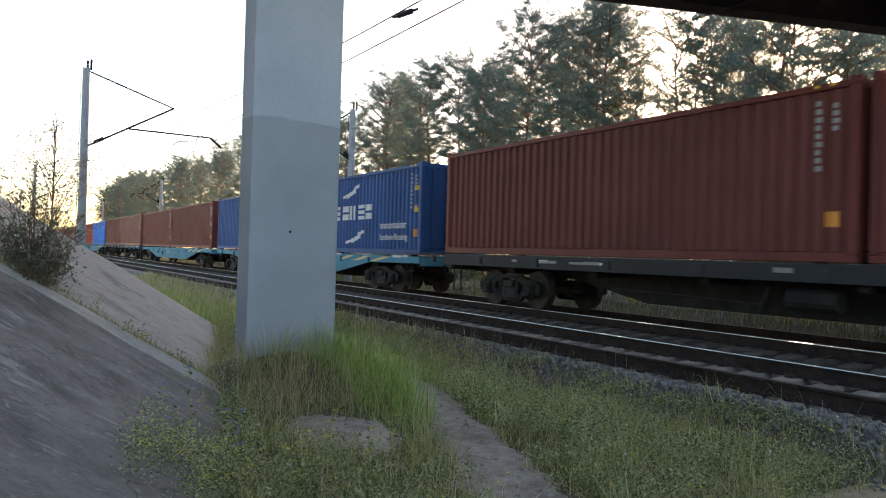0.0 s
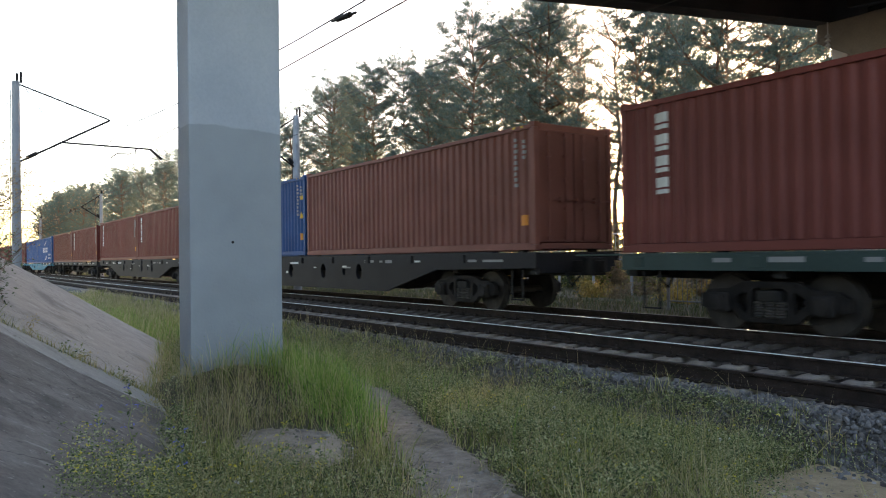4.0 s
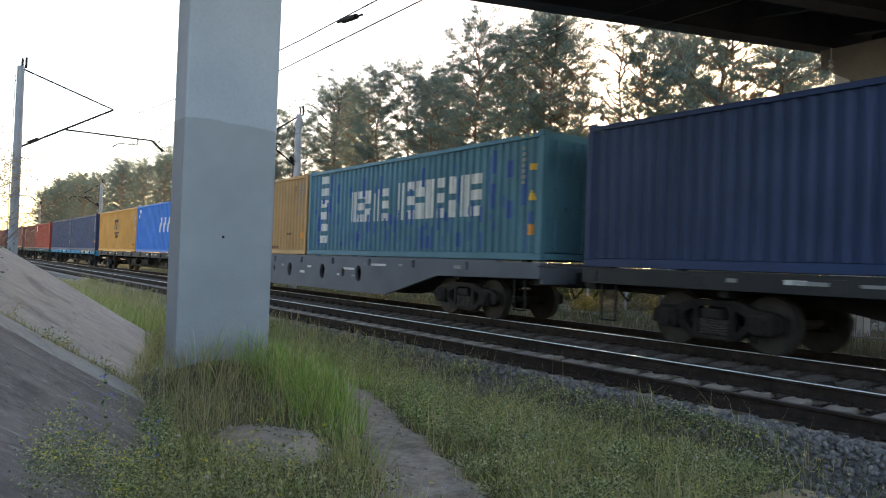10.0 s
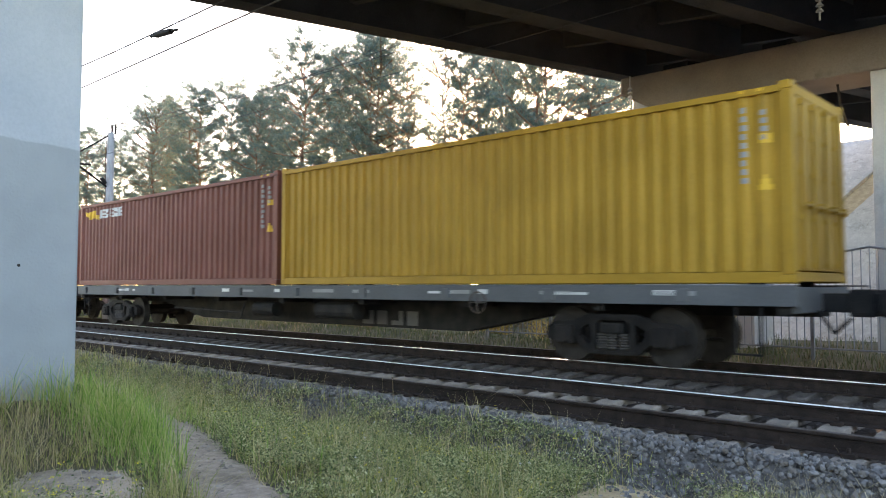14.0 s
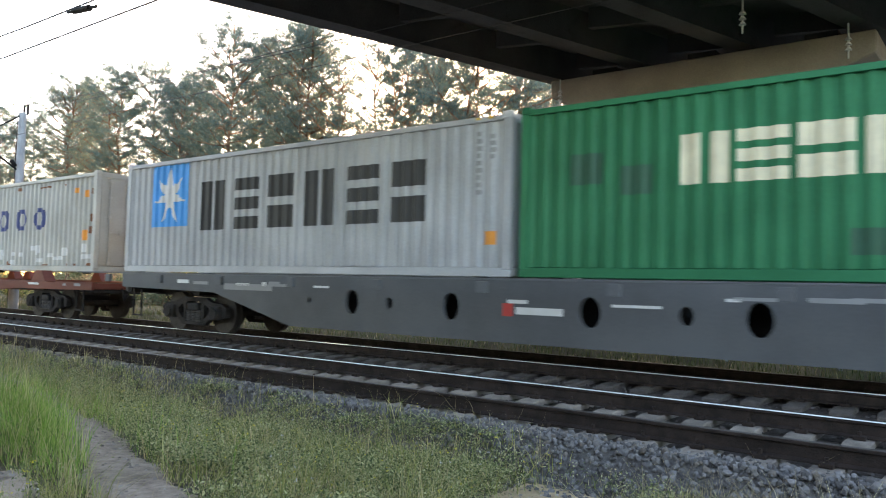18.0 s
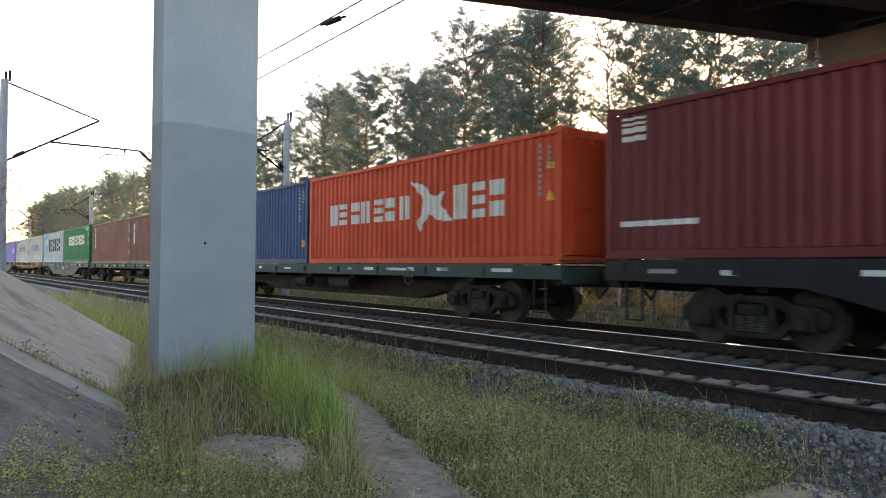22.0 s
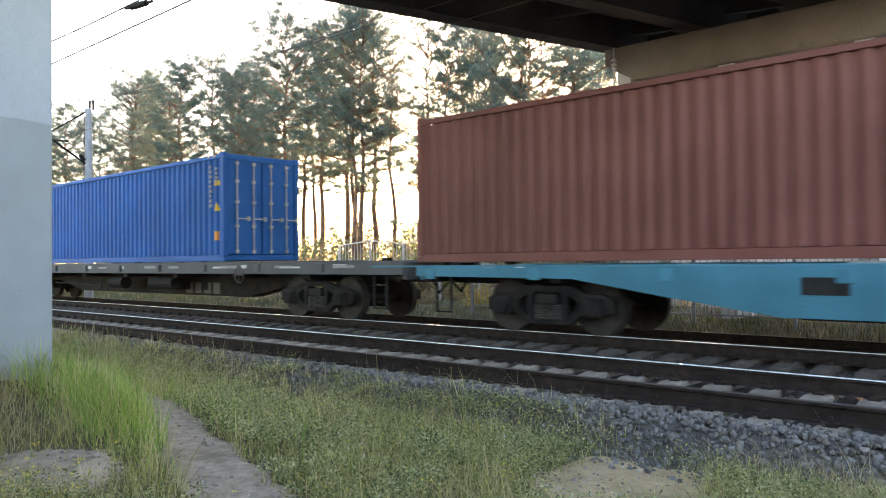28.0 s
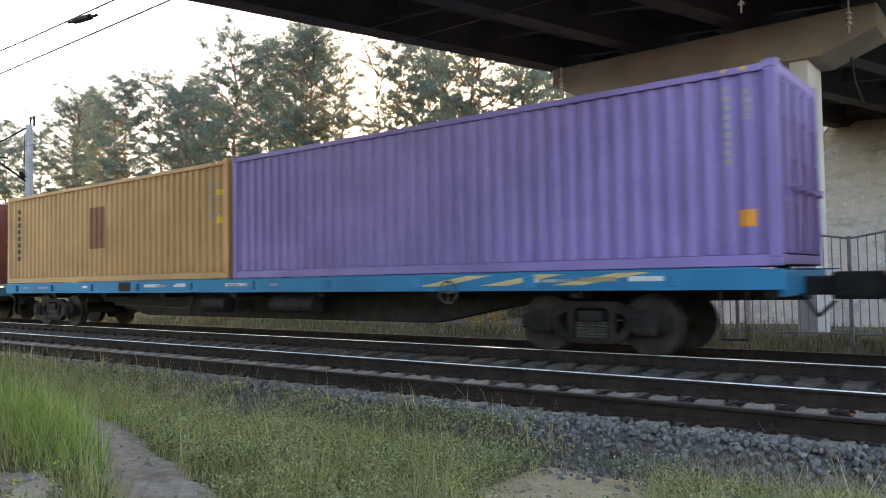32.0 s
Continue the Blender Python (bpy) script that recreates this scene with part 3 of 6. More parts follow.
for x, posts in ((7.75, (-12, 38, 88, 138, 188)), (12.35, (-16, 34.4, 84, 134, 184))):
    wire("contact_wire", [(x + (0.2 if k % 2 else -0.2) * 0.5, y, 6.42) for k, y in enumerate(posts)], 0.017 if x < 10 else 0.008, "dark contact wire strung above the track")
    pts = []
    for a, b in zip(posts, posts[1:]):
        pts += [(x, a + (b - a) * k / 10, sag(k, 0, 10, 7.75, 6.9)) for k in range(10)]
    wire("messenger_wire", pts, 0.017 if x < 10 else 0.008, "sagging messenger wire above the contact wire")
    for a, b in zip(posts[1:3], posts[2:4]):
        for k in range(1, 8):
            y = a + (b - a) * k / 8
            wire("dropper", [(x, y, 6.42), (x, y, sag(k, 0, 8, 7.75, 6.9))], 0.009, "thin dropper between the overhead wires")
wire("feeder_wire", [(3.0, 38, 8.7), (2.9, 63, 8.2), (3.0, 88, 8.7), (2.9, 113, 8.2), (3.0, 138, 8.7)], 0.012, "sagging feeder wire along the masts")
wire("feeder_wire", [(15.4, 11, 8.6), (15.0, 22, 8.2), (14.9, 34.4, 8.3), (14.9, 59, 7.8), (14.9, 84, 8.3)], 0.009, "sagging feeder wire along the masts")
bm = rod(bmesh.new(), (7.75, 14.9, 6.76), (7.7, 16.0, 6.84), 0.03, 8)
rod(bm, (7.74, 15.15, 6.78), (7.71, 15.75, 6.82), 0.065, 10)
rod(bm, (7.72, 15.9, 6.84), (7.7, 16.0, 7.5), 0.008, 4)
tagged(part("line_insulator", bm, BLACK_STEEL), "dark stick insulator set into the overhead wire", "insulator")


# ---- fence beyond the tracks ----
def build_fence():
    top = thing("metal_fence", "dark painted metal railing of upright bars beside the pier", "fence")
    grey = surface("fence_paint", (0.17, 0.18, 0.19), (0.26, 0.27, 0.28), 5, 0.6, 0.05)
    bar = shared_mesh("fence_bar", rod(bmesh.new(), (0, 0, 0), (0, 0, 1), 0.011, 6))
    x = 16.5
    for k in range(10):
        y0 = 13.6 - 2.15 * k
        y1 = y0 - 2.15
        tip = 0.18 if k in (1, 2, 4, 5) else 0.0
        part("post", boxed(x - 0.035, y0 - 0.035, -0.7, x + 0.035, y0 + 0.035, 1.95, bevel=0.008), grey, top)
        bm = bmesh.new()
        mid = (y0 + y1) / 2
        rod(bm, (x, y0, 1.9), (x, mid, 1.9 + tip), 0.022, 6)
        rod(bm, (x, mid, 1.9 + tip), (x, y1, 1.9), 0.022, 6)
        part("top_rail", bm, grey, top)
        part("lower_rail", rod(bmesh.new(), (x, y0, 0.05), (x, y1, 0.05), 0.018, 6), grey, top)
        for j in range(1, 14):
            y = y0 + (y1 - y0) * j / 14
            h = 1.85 + tip * (1 - abs(j - 7) / 7)
            placed("bar", bar, grey, top, at=pose(x, y, 0.05) @ Matrix.Diagonal((1, 1, h, 1)))


def build_railing():
    top = thing("stair_railing", "pale metal railing beyond the verge", "railing")
    pale = surface("railing_paint", (0.34, 0.35, 0.36), (0.46, 0.47, 0.48), 5, 0.6, 0.05)
    bar = shared_mesh("railing_bar", rod(bmesh.new(), (0, 0, 0), (0, 0, 0.85), 0.012, 6))
    for k in range(5):
        y = 17.0 + 1.9 * k
        tip = 0.16 if k % 2 else 0.0
        part("post", boxed(21.0 - 0.04, y - 0.04, -0.6, 21.0 + 0.04, y + 0.04, 2.02 + tip, bevel=0.01), pale, top)
        if k < 4:
            part("top_rail", rod(bmesh.new(), (21, y, 2.0 + tip), (21, y + 1.9, 2.16 - tip), 0.025, 6), pale, top)
            part("lower_rail", rod(bmesh.new(), (21, y, 1.15), (21, y + 1.9, 1.15), 0.02, 6), pale, top)
            for j in range(1, 10):
                placed("bar", bar, pale, top, at=pose(21.0, y + 0.19 * j, 1.15))


def shared_mesh(name, bm):
    me = bpy.data.meshes.new(name)
    bm.to_mesh(me)
    bm.free()
    return me


build_fence()
build_railing()


# ---- plants ----
def leafy(name, colours, light=0.35, rough=0.6):
    """Thin leaves: every blade its own tone, some light let through."""
    m = bpy.data.materials.new(name)
    m.use_nodes = True
    n, l = m.node_tree.nodes, m.node_tree.links
    geo, ramp = n.new("ShaderNodeNewGeometry"), n.new("ShaderNodeValToRGB")
    e = ramp.color_ramp.elements
    while len(e) < len(colours):
        e.new(0.5)
    for k, c in enumerate(colours):
        e[k].position, e[k].color = k / (len(colours) - 1), (*c, 1)
    l.new(geo.outputs["Random Per Island"], ramp.inputs[0])
    b = n["Principled BSDF"]
    b.inputs["Roughness"].default_value = rough
    b.inputs["Specular IOR Level"].default_value = 0.2
    l.new(ramp.outputs[0], b.inputs["Base Color"])
    tr, mix = n.new("ShaderNodeBsdfTranslucent"), n.new("ShaderNodeMixShader")
    l.new(ramp.outputs[0], tr.inputs[0])
    mix.inputs[0].default_value = light
    l.new(b.outputs[0], mix.inputs[1])
    l.new(tr.outputs[0], mix.inputs[2])
    l.new(mix.outputs[0], n["Material Output"].inputs[0])
    return m


NEEDLES = leafy("pine_needles", [(0.075, 0.135, 0.13), (0.115, 0.18, 0.165), (0.15, 0.21, 0.18), (0.24, 0.215, 0.14)], 0.52)
GRASS = leafy("meadow_grass_blades", [(0.09, 0.115, 0.032), (0.185, 0.22, 0.06), (0.31, 0.335, 0.095), (0.46, 0.43, 0.16), (0.74, 0.61, 0.33)], 0.48)
LUSH = leafy("lush_grass_blades", [(0.08, 0.17, 0.035), (0.19, 0.36, 0.065), (0.31, 0.49, 0.10), (0.46, 0.51, 0.17), (0.70, 0.60, 0.33)], 0.48)
STRAW = leafy("dry_straw_blades", [(0.42, 0.32, 0.17), (0.60, 0.47, 0.26), (0.30, 0.26, 0.11), (0.78, 0.65, 0.41)], 0.4)
VERGE = leafy("dark_verge_grass", [(0.05, 0.075, 0.03), (0.09, 0.12, 0.045), (0.15, 0.165, 0.07), (0.21, 0.16, 0.085)], 0.35)
HERB = leafy("herb_leaves", [(0.05, 0.08, 0.032), (0.125, 0.165, 0.068), (0.25, 0.29, 0.12), (0.40, 0.41, 0.19), (0.64, 0.63, 0.35)], 0.42, 0.4)
SHRUB = leafy("shrub_leaves", [(0.09, 0.13, 0.075), (0.16, 0.20, 0.12), (0.26, 0.28, 0.19)], 0.45)
# Gold puts the low sun's glow into the leaf colour itself.
SUN_GOLD = leafy("sunlit_gold_leaves", [(0.42, 0.30, 0.09), (0.55, 0.40, 0.13), (0.30, 0.27, 0.08)], 0.6)
RUSSET = leafy("russet_leaves", [(0.32, 0.23, 0.15), (0.42, 0.32, 0.21), (0.29, 0.26, 0.16)], 0.55)
YELLOW_PETAL = leafy("yellow_petals", [(0.75, 0.60, 0.05), (0.85, 0.72, 0.10)], 0.2)
WHITE_PETAL = leafy("white_petals", [(0.75, 0.74, 0.70), (0.65, 0.62, 0.60)], 0.2)
BLUE_PETAL = leafy("blue_petals", [(0.16, 0.20, 0.60), (0.25, 0.28, 0.7)], 0.2)
BARK = surface("pine_bark", (0.10, 0.06, 0.042), (0.26, 0.15, 0.09), 3, 0.9, 0.4, fine=18, vary=0.2)


def pine(seed, tall, low, reach, dead=0.0, pads=1.0, broad=0.0):
    """A Scots pine: bent trunk, rising limbs that fork into twigs, needles in small flat pads with gaps between."""
    rng = random.Random(seed)
    tv, tf = [], []
    nodes = [Vector((0, 0, -0.5))]
    drift = Vector((0, 0, 0))
    for k in range(1, 11):
        drift += Vector((rng.uniform(-0.2, 0.2), rng.uniform(-0.2, 0.2), 0))
        nodes.append(Vector((drift.x, drift.y, tall * k / 10)))
    base = tall * 0.0095 + 0.03
    tube(tv, tf, nodes, [base * (1 - k / 10.8) for k in range(11)], 8)
    v, f = [], []

    def pad(c, out, wide, n):
        for _ in range(n):
            d = Vector((rng.gauss(0, 0.8), rng.gauss(0, 0.8), rng.gauss(0.4, 0.5))) + out * 0.6
            d.normalize()
            s = c + Vector((rng.gauss(0, 0.42), rng.gauss(0, 0.42), rng.gauss(0, 0.19))) * wide
            a = d.cross(Vector((rng.random(), rng.random(), rng.random()))).normalized() * rng.uniform(0.012, 0.023)
            e = s + d * rng.uniform(0.14, 0.28)
            b = len(v)
            v.extend((s - a, s + a, e))
            f.append((b, b + 1, b + 2))

    def on_trunk(z):
        k = min(9, int(z / tall * 10))
        return nodes[k].lerp(nodes[k + 1], z / tall * 10 - k)
    limbs = int(25 + tall * 1.4)
    turn = rng.uniform(0, 6.283)
    for i in range(limbs):
        u = (i + rng.random()) / limbs
        z = (low + (0.985 - low) * u) * tall
        root = on_trunk(z)
        swell = math.sin(math.pi * min(1.0, 0.22 + 0.62 * u)) ** 0.8 * (1.0 if u < 0.75 else 1.0 - 1.5 * (u - 0.75))
        length = reach * (swell + broad * (1 - u) * 0.5) * rng.uniform(0.5, 1.25)
        turn += 2.4 + rng.uniform(-0.5, 0.5)
        out = Vector((math.cos(turn), math.sin(turn), 0))
        side = Vector((-out.y, out.x, 0))
        rise = (-0.18 + 1.05 * u + rng.uniform(-0.18, 0.22)) if not broad else (-0.3 + 0.8 * u + rng.uniform(-0.15, 0.2))
        bend = rng.uniform(-0.25, 0.25)
        line = [root + out * length * w + side * bend * length * w * w + Vector((0, 0, length * (rise * w + 0.3 * w * w))) for w in (0, 0.3, 0.65, 1.0)]
        r = 0.017 + 0.017 * length
        tube(tv, tf, line, (r, r * 0.75, r * 0.5, 0.010), 5)
        bare_limb = rng.random() < dead
        twigs = int(3 + 2.6 * length)
        for j in range(twigs):
            w = 0.28 + 0.74 * (j + rng.random()) / twigs
            k = 0 if w < 0.3 else 1 if w < 0.65 else 2
            lo, hi = (0, 0.3, 0.65, 1.0)[k:k + 2]
            at = line[k].lerp(line[k + 1], min(1.0, (w - lo) / (hi - lo)))
            reach_out = length * rng.uniform(0.16, 0.36) * (1.25 - 0.5 * w) + 0.15
            way = (out * rng.uniform(0.3, 1.0) + side * rng.choice((-1, 1)) * rng.uniform(0.35, 1.0) + Vector((0, 0, rng.uniform(0.05, 0.55)))).normalized()
            tip = at + way * reach_out
            tube(tv, tf, (at, at.lerp(tip, 0.5) + Vector((0, 0, -0.04)), tip), (0.014, 0.010, 0.006), 3)
            if bare_limb:
                continue
            pad(tip, way, rng.uniform(0.26, 0.52), int(rng.uniform(32, 56) * pads))
            if rng.random() < 0.75 * pads:
                pad(at.lerp(tip, rng.uniform(0.45, 0.75)) + Vector((0, 0, 0.06)), way, rng.uniform(0.2, 0.38), int(rng.uniform(18, 34) * pads))
    for j in range(6):
        pad(nodes[10] + Vector((rng.gauss(0, 0.4), rng.gauss(0, 0.4), rng.uniform(-0.8, 0.15))), Vector((0, 0, 0.4)), 0.42, int(40 * pads))
    # dead snags below the crown
    for j in range(9):
        z = rng.uniform(low * 0.45, low + 0.1) * tall
        root, t = on_trunk(z), rng.uniform(0, 6.283)
        n = rng.uniform(0.5, 1.6)
        tube(tv, tf, (root, root + Vector((math.cos(t) * n * 0.5, math.sin(t) * n * 0.5, 0.05)), root + Vector((math.cos(t) * n, math.sin(t) * n, rng.uniform(-0.3, 0.35)))), (0.022, 0.014, 0.006), 4)
    trunk = raw("trunk", tv, tf)
    trunk.materials.append(BARK)
    crown = raw("crown", v, f)
    crown.materials.append(NEEDLES)
    return trunk, crown


TALLS = (16.5, 15.5, 17.5, 16.0, 16.0, 15.5, 13.0)
PINES = [pine(11, TALLS[0], 0.42, 2.3), pine(12, TALLS[1], 0.12, 3.0, 0.06, 1.05, 0.8), pine(13, TALLS[2], 0.36, 2.6, 0.05, 1.15), pine(14, TALLS[3], 0.46, 2.0, 0.1),
         pine(15, TALLS[4], 0.34, 2.5, 0.3, 0.62), pine(16, TALLS[5], 0.5, 2.3, 0.05), pine(17, TALLS[6], 0.1, 2.4, 0.05, 1.0, 0.5)]


def plant_pine(x, y, kind, size, turn):
    t = thing("pine_tree", ("tall Scots pine with a bare lower trunk and patchy crown", "broad Scots pine with low dark limbs", "tall dense Scots pine beside the railway", "slender thin-crowned pine tree",
                            "loose open-crowned pine with bare twigs", "pine with high crown on a bare reddish trunk", "young pine with green limbs down to the ground")[kind], "tree", "pine wood beside the railway", at=pose(x, y, -0.5, 0, 0, turn) @ Matrix.Diagonal((size, size, size, 1)))
    placed("trunk", PINES[kind][0], None, t)
    placed("crown", PINES[kind][1], None, t)


SKYLINE = ((0, 0.06), (6.9, 0.074), (9.9, 0.098), (14.4, 0.132), (24.5, 0.209), (28.3, 0.249), (31.3, 0.262), (35.1, 0.301), (39.3, 0.330), (41.4, 0.345), (45.7, 0.335), (50.4, 0.36), (60, 0.42), (90, 0.42))


def pine_size(x, y, kind, share):
    turn = math.degrees(math.atan2(x, y))
    rise = np.interp(turn, [a for a, _ in SKYLINE], [b for _, b in SKYLINE])
    return (1.3 + rise * math.hypot(x, y) + 0.5) * share / TALLS[kind]


def build_wood():
    rng = random.Random(77)
    y = 14.6
    while y < 260:
        x = rng.uniform(26.5, 31.5) if y < 110 else rng.uniform(25, 36)
        turn = math.degrees(math.atan2(x, y))
        if turn < 61.5:
            # open crowns in the gap of the wood, dense ones beside it
            kind = rng.choice((1, 2, 1)) if turn > 48.5 else rng.choice((4, 4, 3)) if turn > 42.5 else rng.choice((2, 2, 0, 5)) if turn > 34 else rng.choice((0, 3, 5, 2, 0))
            plant_pine(x, y, kind, pine_size(x, y, kind, rng.uniform(0.86, 1.03)), rng.uniform(0, 360))
        y += rng.uniform(2.0, 3.2) * (1 if y < 50 else 1.5)
    y = 17.0
    while y < 80:
        x = rng.uniform(33, 44)
        kind = rng.choice((0, 3, 5, 4, 2))
        if math.degrees(math.atan2(x, y)) < 60.5:
            plant_pine(x, y, kind, pine_size(x, y, kind, rng.uniform(0.74, 0.98)), rng.uniform(0, 360))
        y += rng.uniform(2.8, 4.6)
    for x, y, kind, size in ((26.5, 18.6, 1, 0.8), (30.5, 20.6, 1, 0.86), (25.6, 15.4, 6, 0.62), (34.0, 19.6, 1, 0.8), (62.0, 21.5, 1, 0.98), (27.2, 25.2, 4, 0.84), (27.8, 31.5, 2, 0.86)):
        plant_pine(x, y, kind, size, rng.uniform(0, 360))
    for k in range(14):
        plant_pine(rng.uniform(36, 46), 23 + 4.2 * k + rng.uniform(-1.5, 1.5), 6, rng.uniform(0.3, 0.5), rng.uniform(0, 360))


build_wood()


def bare(x, y):
    """How bare the soil is: the trodden path, the old slab, a patch of dry earth, the ballast toe."""
    path = ((2.3, 2.5), (2.8, 4.2), (3.52, 6.0), (4.05, 7.5), (4.95, 10.2), (5.35, 11.8), (5.85, 14.0), (6.0, 20.0))
    d = 9.0
    for (ax, ay), (bx, by) in zip(path, path[1:]):
        t = min(1, max(0, ((x - ax) * (bx - ax) + (y - ay) * (by - ay)) / ((bx - ax) ** 2 + (by - ay) ** 2)))
        d = min(d, math.hypot(x - ax - t * (bx - ax), y - ay - t * (by - ay)))
    wob = 0.12 * noise.noise(Vector((x * 2.3, y * 2.3, 1.7)))
    w = 1 - smooth(0.17, 0.40, d + 1.3 * wob)
    w = max(w, 1 - smooth(0.75, 1.1, math.hypot((x - 2.33) / 0.47, (y - 5.9) / 0.72) + 1.6 * wob))
    w = max(w, 1 - smooth(0.6, 1.2, math.hypot((0.9 * (x - 5.15) + 0.44 * (y - 2.75)) / 1.5, (0.9 * (y - 2.75) - 0.44 * (x - 5.15)) / 0.72) + 1.2 * wob))
    edge_x = 6.86 + 0.2 * noise.noise(Vector((0.0, y * 0.8, 4.0))) - 0.55 * (1 - smooth(2.6, 5.2, y))
    return max(w, smooth(edge_x - 0.3, edge_x + 0.12, x) if x < 10 else 0)


def bare_ground(name, x0, x1, y0, y1, mat, label, pick, step=0.06):
    """A thin sheet of bare earth laid on the ground where pick(x, y) says so."""
    nx, ny = int((x1 - x0) / step), int((y1 - y0) / step)
    v, f, at = [], [], {}
    def corner(i, j):
        if (i, j) not in at:
            x, y = x0 + i * step, y0 + j * step
            at[i, j] = len(v)
            v.append((x, y, ground_fine(x, y) + 0.008))
        return at[i, j]
    for j in range(ny):
        for i in range(nx):
            if pick(x0 + (i + 0.5) * step, y0 + (j + 0.5) * step):
                f.append((corner(i, j), corner(i + 1, j), corner(i + 1, j + 1), corner(i, j + 1)))
    me = raw(name, v, f)
    me.polygons.foreach_set("use_smooth", [True] * len(me.polygons))
    tagged(placed(name, me, mat), label, "path", kind="structure")


def ground_fine(x, y):
    """The ground as its quarter-metre sheet has it."""
    i, j = math.floor((x + 4) / 0.25), math.floor((y + 4) / 0.25)
    xa, ya = -4 + 0.25 * i, -4 + 0.25 * j
    u, w = (x - xa) / 0.25, (y - ya) / 0.25
    a, b, c, d = ground_z(xa, ya), ground_z(xa + 0.25, ya), ground_z(xa + 0.25, ya + 0.25), ground_z(xa, ya + 0.25)
    return max((a * (1 - u) + b * u) * (1 - w) + (d * (1 - u) + c * u) * w, a + u * (b - a) + w * (c - b) if u > w else a + w * (d - a) + u * (c - d))


bare_ground("footpath", 1.6, 6.3, 2.4, 22, TRODDEN, "trodden grey earth footpath through the grass", lambda x, y: bare(x, y) > 0.4 and not (x > 3.6 and y < 4.2 and x - 3.6 > 0.3 * (y - 3.0)))
bare_ground("earth_patch", 3.6, 6.4, 1.3, 4.2, TAN_EARTH, "dry tan bare earth beside the ballast", lambda x, y: bare(x, y) > 0.35)


def blades(name, spots, mat, label, parts=3):
    """spots of (x, y, z, tall, wide, lean, turn): bent tapering blades in one mesh."""
    v, f = [], []
    for x, y, z, h, w, lean, turn in spots:
        c, s = math.cos(turn), math.sin(turn)
        px, py = -s * w / 2, c * w / 2
        b = len(v)
        k1, k2 = 0.3 * lean * h, lean * h
        v += [(x - px, y - py, z), (x + px, y + py, z), (x + c * k1 + px * 0.7, y + s * k1 + py * 0.7, z + h * 0.55), (x + c * k1 - px * 0.7, y + s * k1 - py * 0.7, z + h * 0.55), (x + c * k2, y + s * k2, z + h)]
        f += [(b, b + 1, b + 2, b + 3), (b + 3, b + 2, b + 4)]
    return tagged(placed(name, raw(name, v, f), mat), label, "grass", kind="stuff")


def foot_x(y):
    return -0.2 + 0.27 * y


def turf(x, y):
    """The fine grass between the slope's foot, the pillar and the path."""
    return 4.7 < y < 9.5 and foot_x(y) + 0.1 < x < 3.0 + 0.5 * (y - 4.7) and not (x < 2.2 and y < 5.6)


